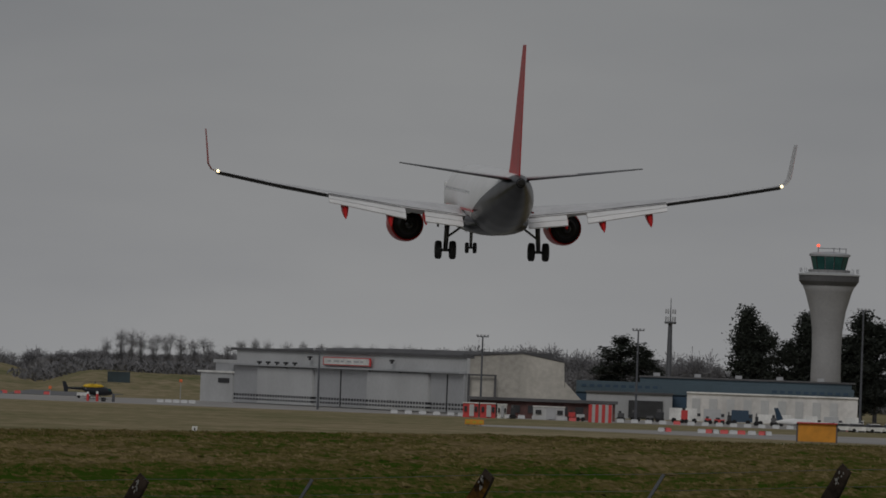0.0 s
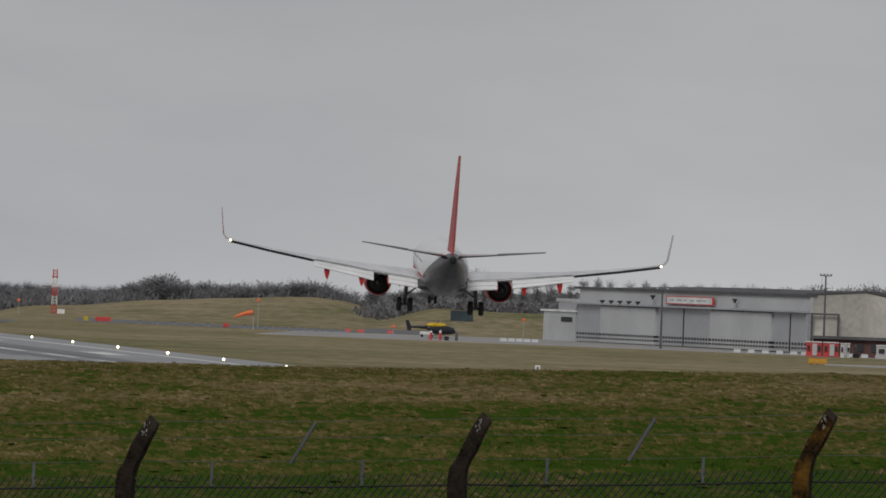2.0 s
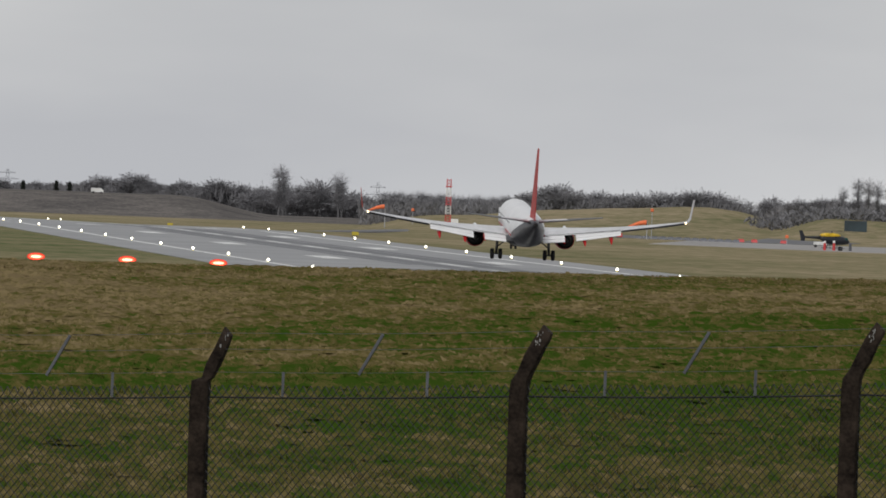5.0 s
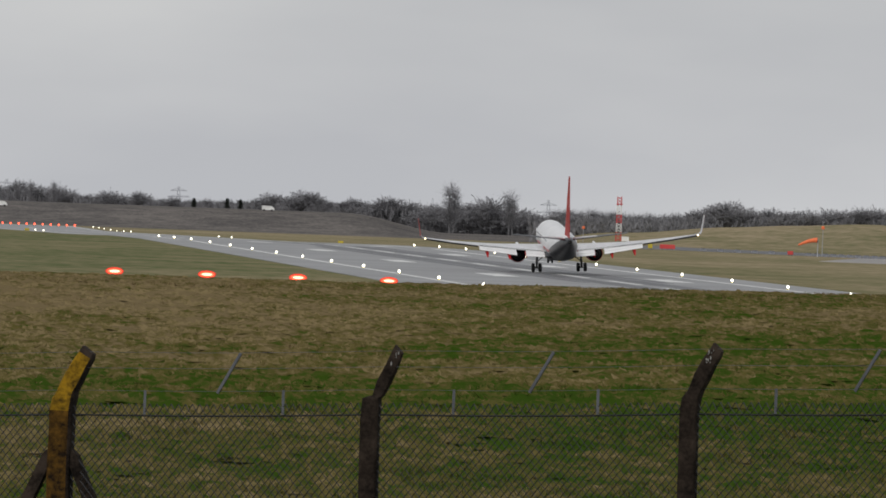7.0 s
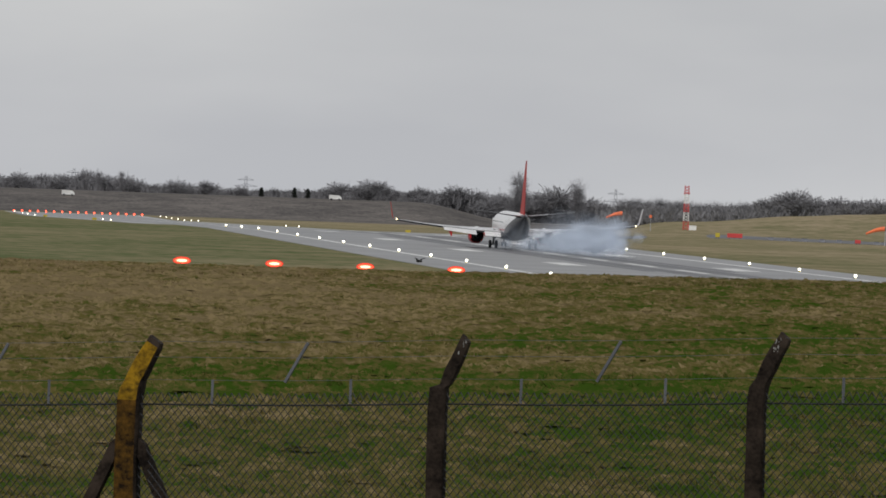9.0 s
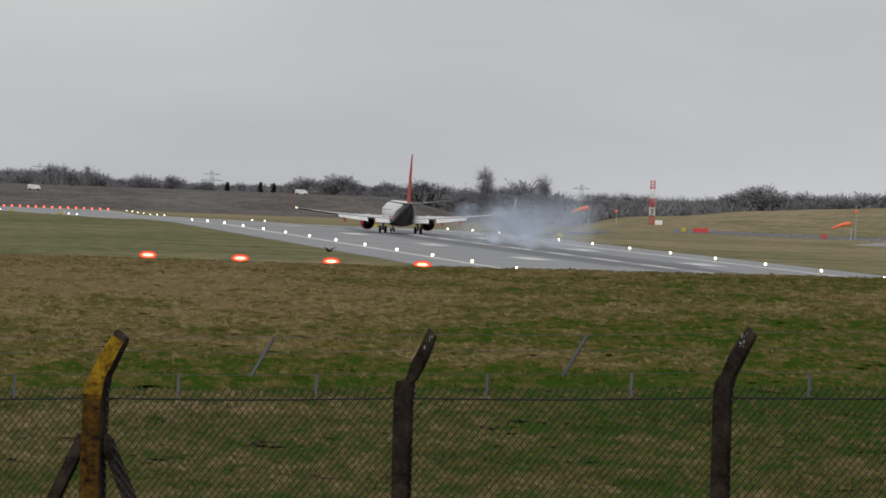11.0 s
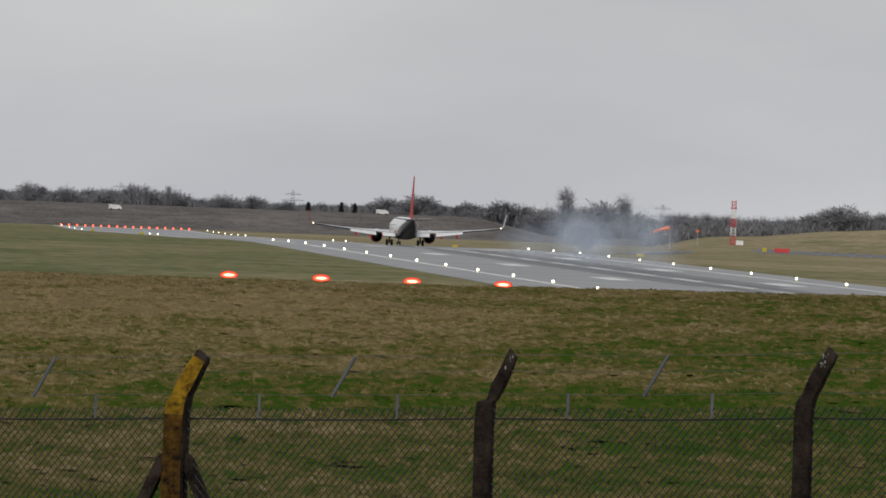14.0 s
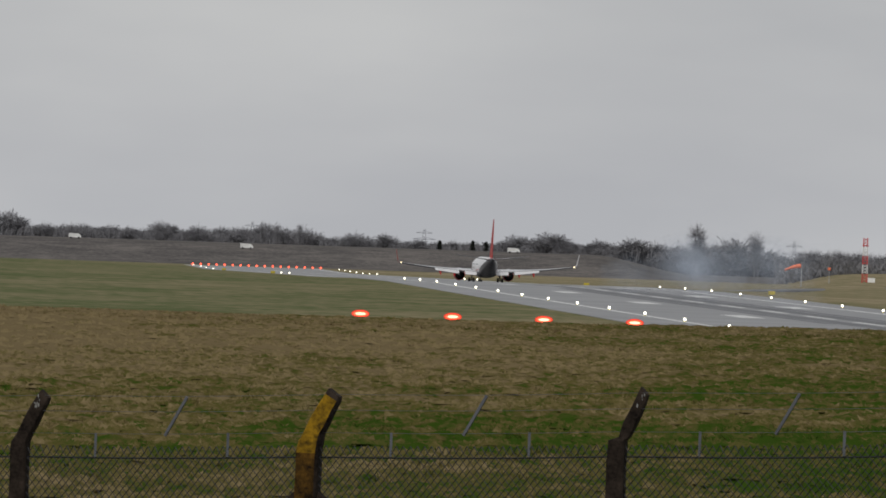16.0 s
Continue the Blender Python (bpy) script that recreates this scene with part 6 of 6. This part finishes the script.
def smoke_mesh(seed, size, material):
    """Ragged shells one inside another, so that a puff is dense at its heart and thin at its rim."""
    bm = bmesh.new()
    for k in (1.0, 0.86, 0.70, 0.52, 0.34):
        r = bmesh.ops.create_icosphere(bm, subdivisions=3, radius=1.0)
        for v in r["verts"]:
            n = 1 + 0.50 * noise.noise(v.co * 1.5 + Vector((seed, k, 0))) + 0.30 * noise.noise(v.co * 3.5 + Vector((k, seed, 0)))
            v.co = Vector((v.co.x, v.co.y * 1.3, v.co.z * 0.85)) * (k * size * n)
    me = bpy.data.meshes.new("smoke_puff")
    for f in bm.faces:
        f.smooth = True
    bm.to_mesh(me)
    bm.free()
    me.materials.append(material)
    return me


puffs = []
dense_meshes = [smoke_mesh(40 + i, 0.9 + 0.13 * i, M_SMOKE) for i in range(6)]
haze_meshes = [smoke_mesh(60 + i, 2.4 + 0.35 * i, M_HAZE) for i in range(6)]
for i in range(108):
    puff = new("smoke_puff", dense_meshes[i % 6] if i < 60 else haze_meshes[i % 6])
    puff.visible_shadow = False
    tagged(puff, "dense bluish-white puff of tyre smoke" if i < 60 else "thin bluish veil of drifting tyre smoke", "smoke", "tyre smoke")
    puffs.append((puff, i))


# ---- a crow over the runway grass ----
crow = thing("crow", Matrix(), "small black crow in flight", "bird")
bm = bmesh.new()
loft(bm, [[Vector((r * cos(2 * pi * k / 8), y, r * sin(2 * pi * k / 8))) for k in range(8)] for y, r in ((0.25, 0.02), (0.18, 0.05), (0.05, 0.08), (-0.1, 0.06), (-0.26, 0.03))])
part("body", bm, M_BLACK, crow)
for s in (-1, 1):
    bm = bmesh.new()
    loft(bm, [[Vector((s * x, y0, z)), Vector((s * x, y1, z)), Vector((s * x, y1, z + 0.012)), Vector((s * x, y0, z + 0.012))] for x, y0, y1, z in ((0.05, 0.1, -0.1, 0.02), (0.24, 0.08, -0.12, 0.14), (0.46, -0.04, -0.12, 0.20))])
    part("wing", bm, M_BLACK, crow)


# ---- movement ----
def flight(t, x, y, z, heading, pitch, bank):
    return (t, Matrix.Translation((x, y, z)) @ Matrix.Rotation(radians(-heading), 4, "Z") @ Matrix.Rotation(radians(pitch), 4, "X") @ Matrix.Rotation(radians(bank), 4, "Y"))


def motions():
    walk(airliner, [flight(*r) for r in (
        (0, 101.5, 452.4, 15.91, 7.70, 2.20, -0.60),
        (0.5, 101.7, 488.7, 13.74, 7.00, 2.30, -0.60),
        (1, 101.8, 525.0, 11.49, 6.30, 2.40, -0.90),
        (1.5, 101.9, 561.5, 9.41, 6.80, 2.50, -0.25),
        (2, 102.1, 597.9, 7.53, 7.30, 2.60, 1.45),
        (2.5, 102.6, 634.3, 5.90, 7.03, 2.83, 1.33),
        (3, 103.0, 670.6, 4.50, 6.77, 3.07, 1.22),
        (3.5, 103.5, 706.8, 3.41, 6.50, 3.30, 1.10),
        (4, 104.0, 742.7, 2.65, 5.50, 3.40, 0.73),
        (4.5, 104.5, 778.4, 2.05, 4.50, 3.50, 0.37),
        (5, 105.0, 813.9, 1.56, 3.50, 3.60, 0.00),
        (5.5, 105.2, 849.0, 1.15, 3.10, 3.56, -0.33),
        (6, 105.4, 883.8, 0.80, 2.70, 3.52, -0.67),
        (6.5, 105.6, 918.3, 0.50, 2.30, 3.48, -1.00),
        (7, 105.8, 952.4, 0.25, 1.90, 3.44, -2.80),
        (7.5, 106.0, 986.0, -0.05, 1.50, 3.40, -3.30),
        (8, 105.7, 1019.3, -0.18, 1.25, 2.30, -1.20),
        (8.5, 105.2, 1054.0, -0.24, 1.00, 1.00, -0.30),
        (9, 104.3, 1088.0, -0.30, 0.60, 0.40, -0.30),
        (9.5, 104.2, 1121.0, -0.35, 0.20, 0.10, -0.30),
        (10, 104.1, 1153.5, -0.35, 0.18, 0.05, -0.30),
        (10.5, 104.0, 1185.5, -0.35, 0.17, 0.00, -0.30),
        (11, 103.9, 1217.0, -0.35, 0.15, 0.00, -0.30),
        (11.5, 103.9, 1248.0, -0.35, 0.14, 0.00, -0.30),
        (12, 104.0, 1277.5, -0.35, 0.12, 0.00, -0.30),
        (12.5, 104.8, 1306.0, -0.42, 0.11, 0.00, -0.30),
        (13, 105.4, 1333.5, -0.54, 0.09, 0.00, -0.30),
        (13.5, 105.0, 1361.0, -0.67, 0.08, 0.00, -0.30),
        (14, 104.4, 1389.0, -0.80, 0.06, 0.00, -0.30),
        (14.5, 103.6, 1418.0, -0.93, 0.05, 0.00, -0.30),
        (15, 103.3, 1447.0, -1.23, 0.03, 0.00, -0.30),
        (15.5, 103.3, 1475.5, -1.55, 0.02, 0.00, -0.30),
        (16, 102.95, 1504.0, -1.87, 0.00, 0.00, -0.30),
    )])
    # the wings ease down and the legs settle as the weight comes onto the wheels
    for wing, side in WINGS:
        root = Matrix.Translation((side * 1.9, 0, 2.9))
        walk(wing, [(t, root @ Matrix.Rotation(radians(side * a), 4, "Y") @ root.inverted()) for t, a in ((0, 0), (5.0, 0.6), (7.0, 1.2), (8.5, 2.6), (9.5, 3.6), (16, 3.4))])
    for gear in GEARS:
        walk(gear, [(t, pose(0, 0, z)) for t, z in ((0, 0), (7.0, 0), (8.0, 0.25), (9.5, 0.42), (16, 0.42))])
    # the crow sits below the brow, crosses, and drops out of sight again
    def fly(t, az, el):
        return (t, Matrix.Translation(EYE + polar(az, 450.0, 450.0 * tan(radians(el)))) @ Matrix.Rotation(radians(40), 4, "Z"))
    walk(crow, [fly(0, 5.6, -0.95), fly(7.6, 5.5, -0.95), fly(8.5, 4.77, -0.70), fly(9.0, 4.77, -0.63), fly(10.2, 4.65, -0.60), fly(11.3, 4.30, -0.61), fly(11.5, 4.49, -0.60), fly(12.4, 4.1, -0.95), fly(16, 4.0, -0.95)])
    rnd = random.Random(9)
    for puff, i in puffs:
        # each puff leaves the tyres where they are at that moment, then rises and drifts off with the wind
        dense = i < 60
        s = (i / 60 if dense else (i - 60) / 48) ** 1.5
        t0 = 7.42 + 1.75 * s if dense else 7.75 + 1.9 * s
        y0 = 976.0 + 66.0 * (t0 - 7.42)
        x0 = (103.2 if i < 9 or i % 5 == 4 else 108.4) + rnd.uniform(-1.2, 0.8)
        away, back, rise = rnd.uniform(-0.5, 4.5), rnd.uniform(-12.0, 120.0), rnd.uniform(1.0, 6.5)
        turn = rnd.uniform(-60, 60)
        rows = [(0.0, pose(x0, y0, -9.0)), (t0 - 0.1, pose(x0, y0, -9.0)), (t0, pose(x0, y0, 0.4 if dense else -1.0))]
        sinks = dense or i % 3 == 0
        for dt in (0.5, 1.2, 2.0) if sinks and dense else (0.5, 1.2, 2.2, 3.6, 5.4):
            f = 1 - exp(-dt / 3.0)
            rows.append((t0 + dt, pose(x0 + away * (1 - exp(-dt / 1.4)), y0 + back * f * f, 0.6 + rise * (1 - exp(-dt / 1.9)), 0, 0, turn * f)))
        if sinks and dense:
            # most of the dense ones settle as the cloud thins
            rows.append((t0 + rnd.uniform(3.0, 4.2), pose(x0 + away, y0 + back * 0.5, -6.0, 0, 0, turn)))
        rows.append((16.0, pose(x0 + away * 1.2, y0 + back * 1.1, -6.0 if sinks else 0.8 + rise * 1.05, 0, 0, turn)))
        walk(puff, rows)


motions()
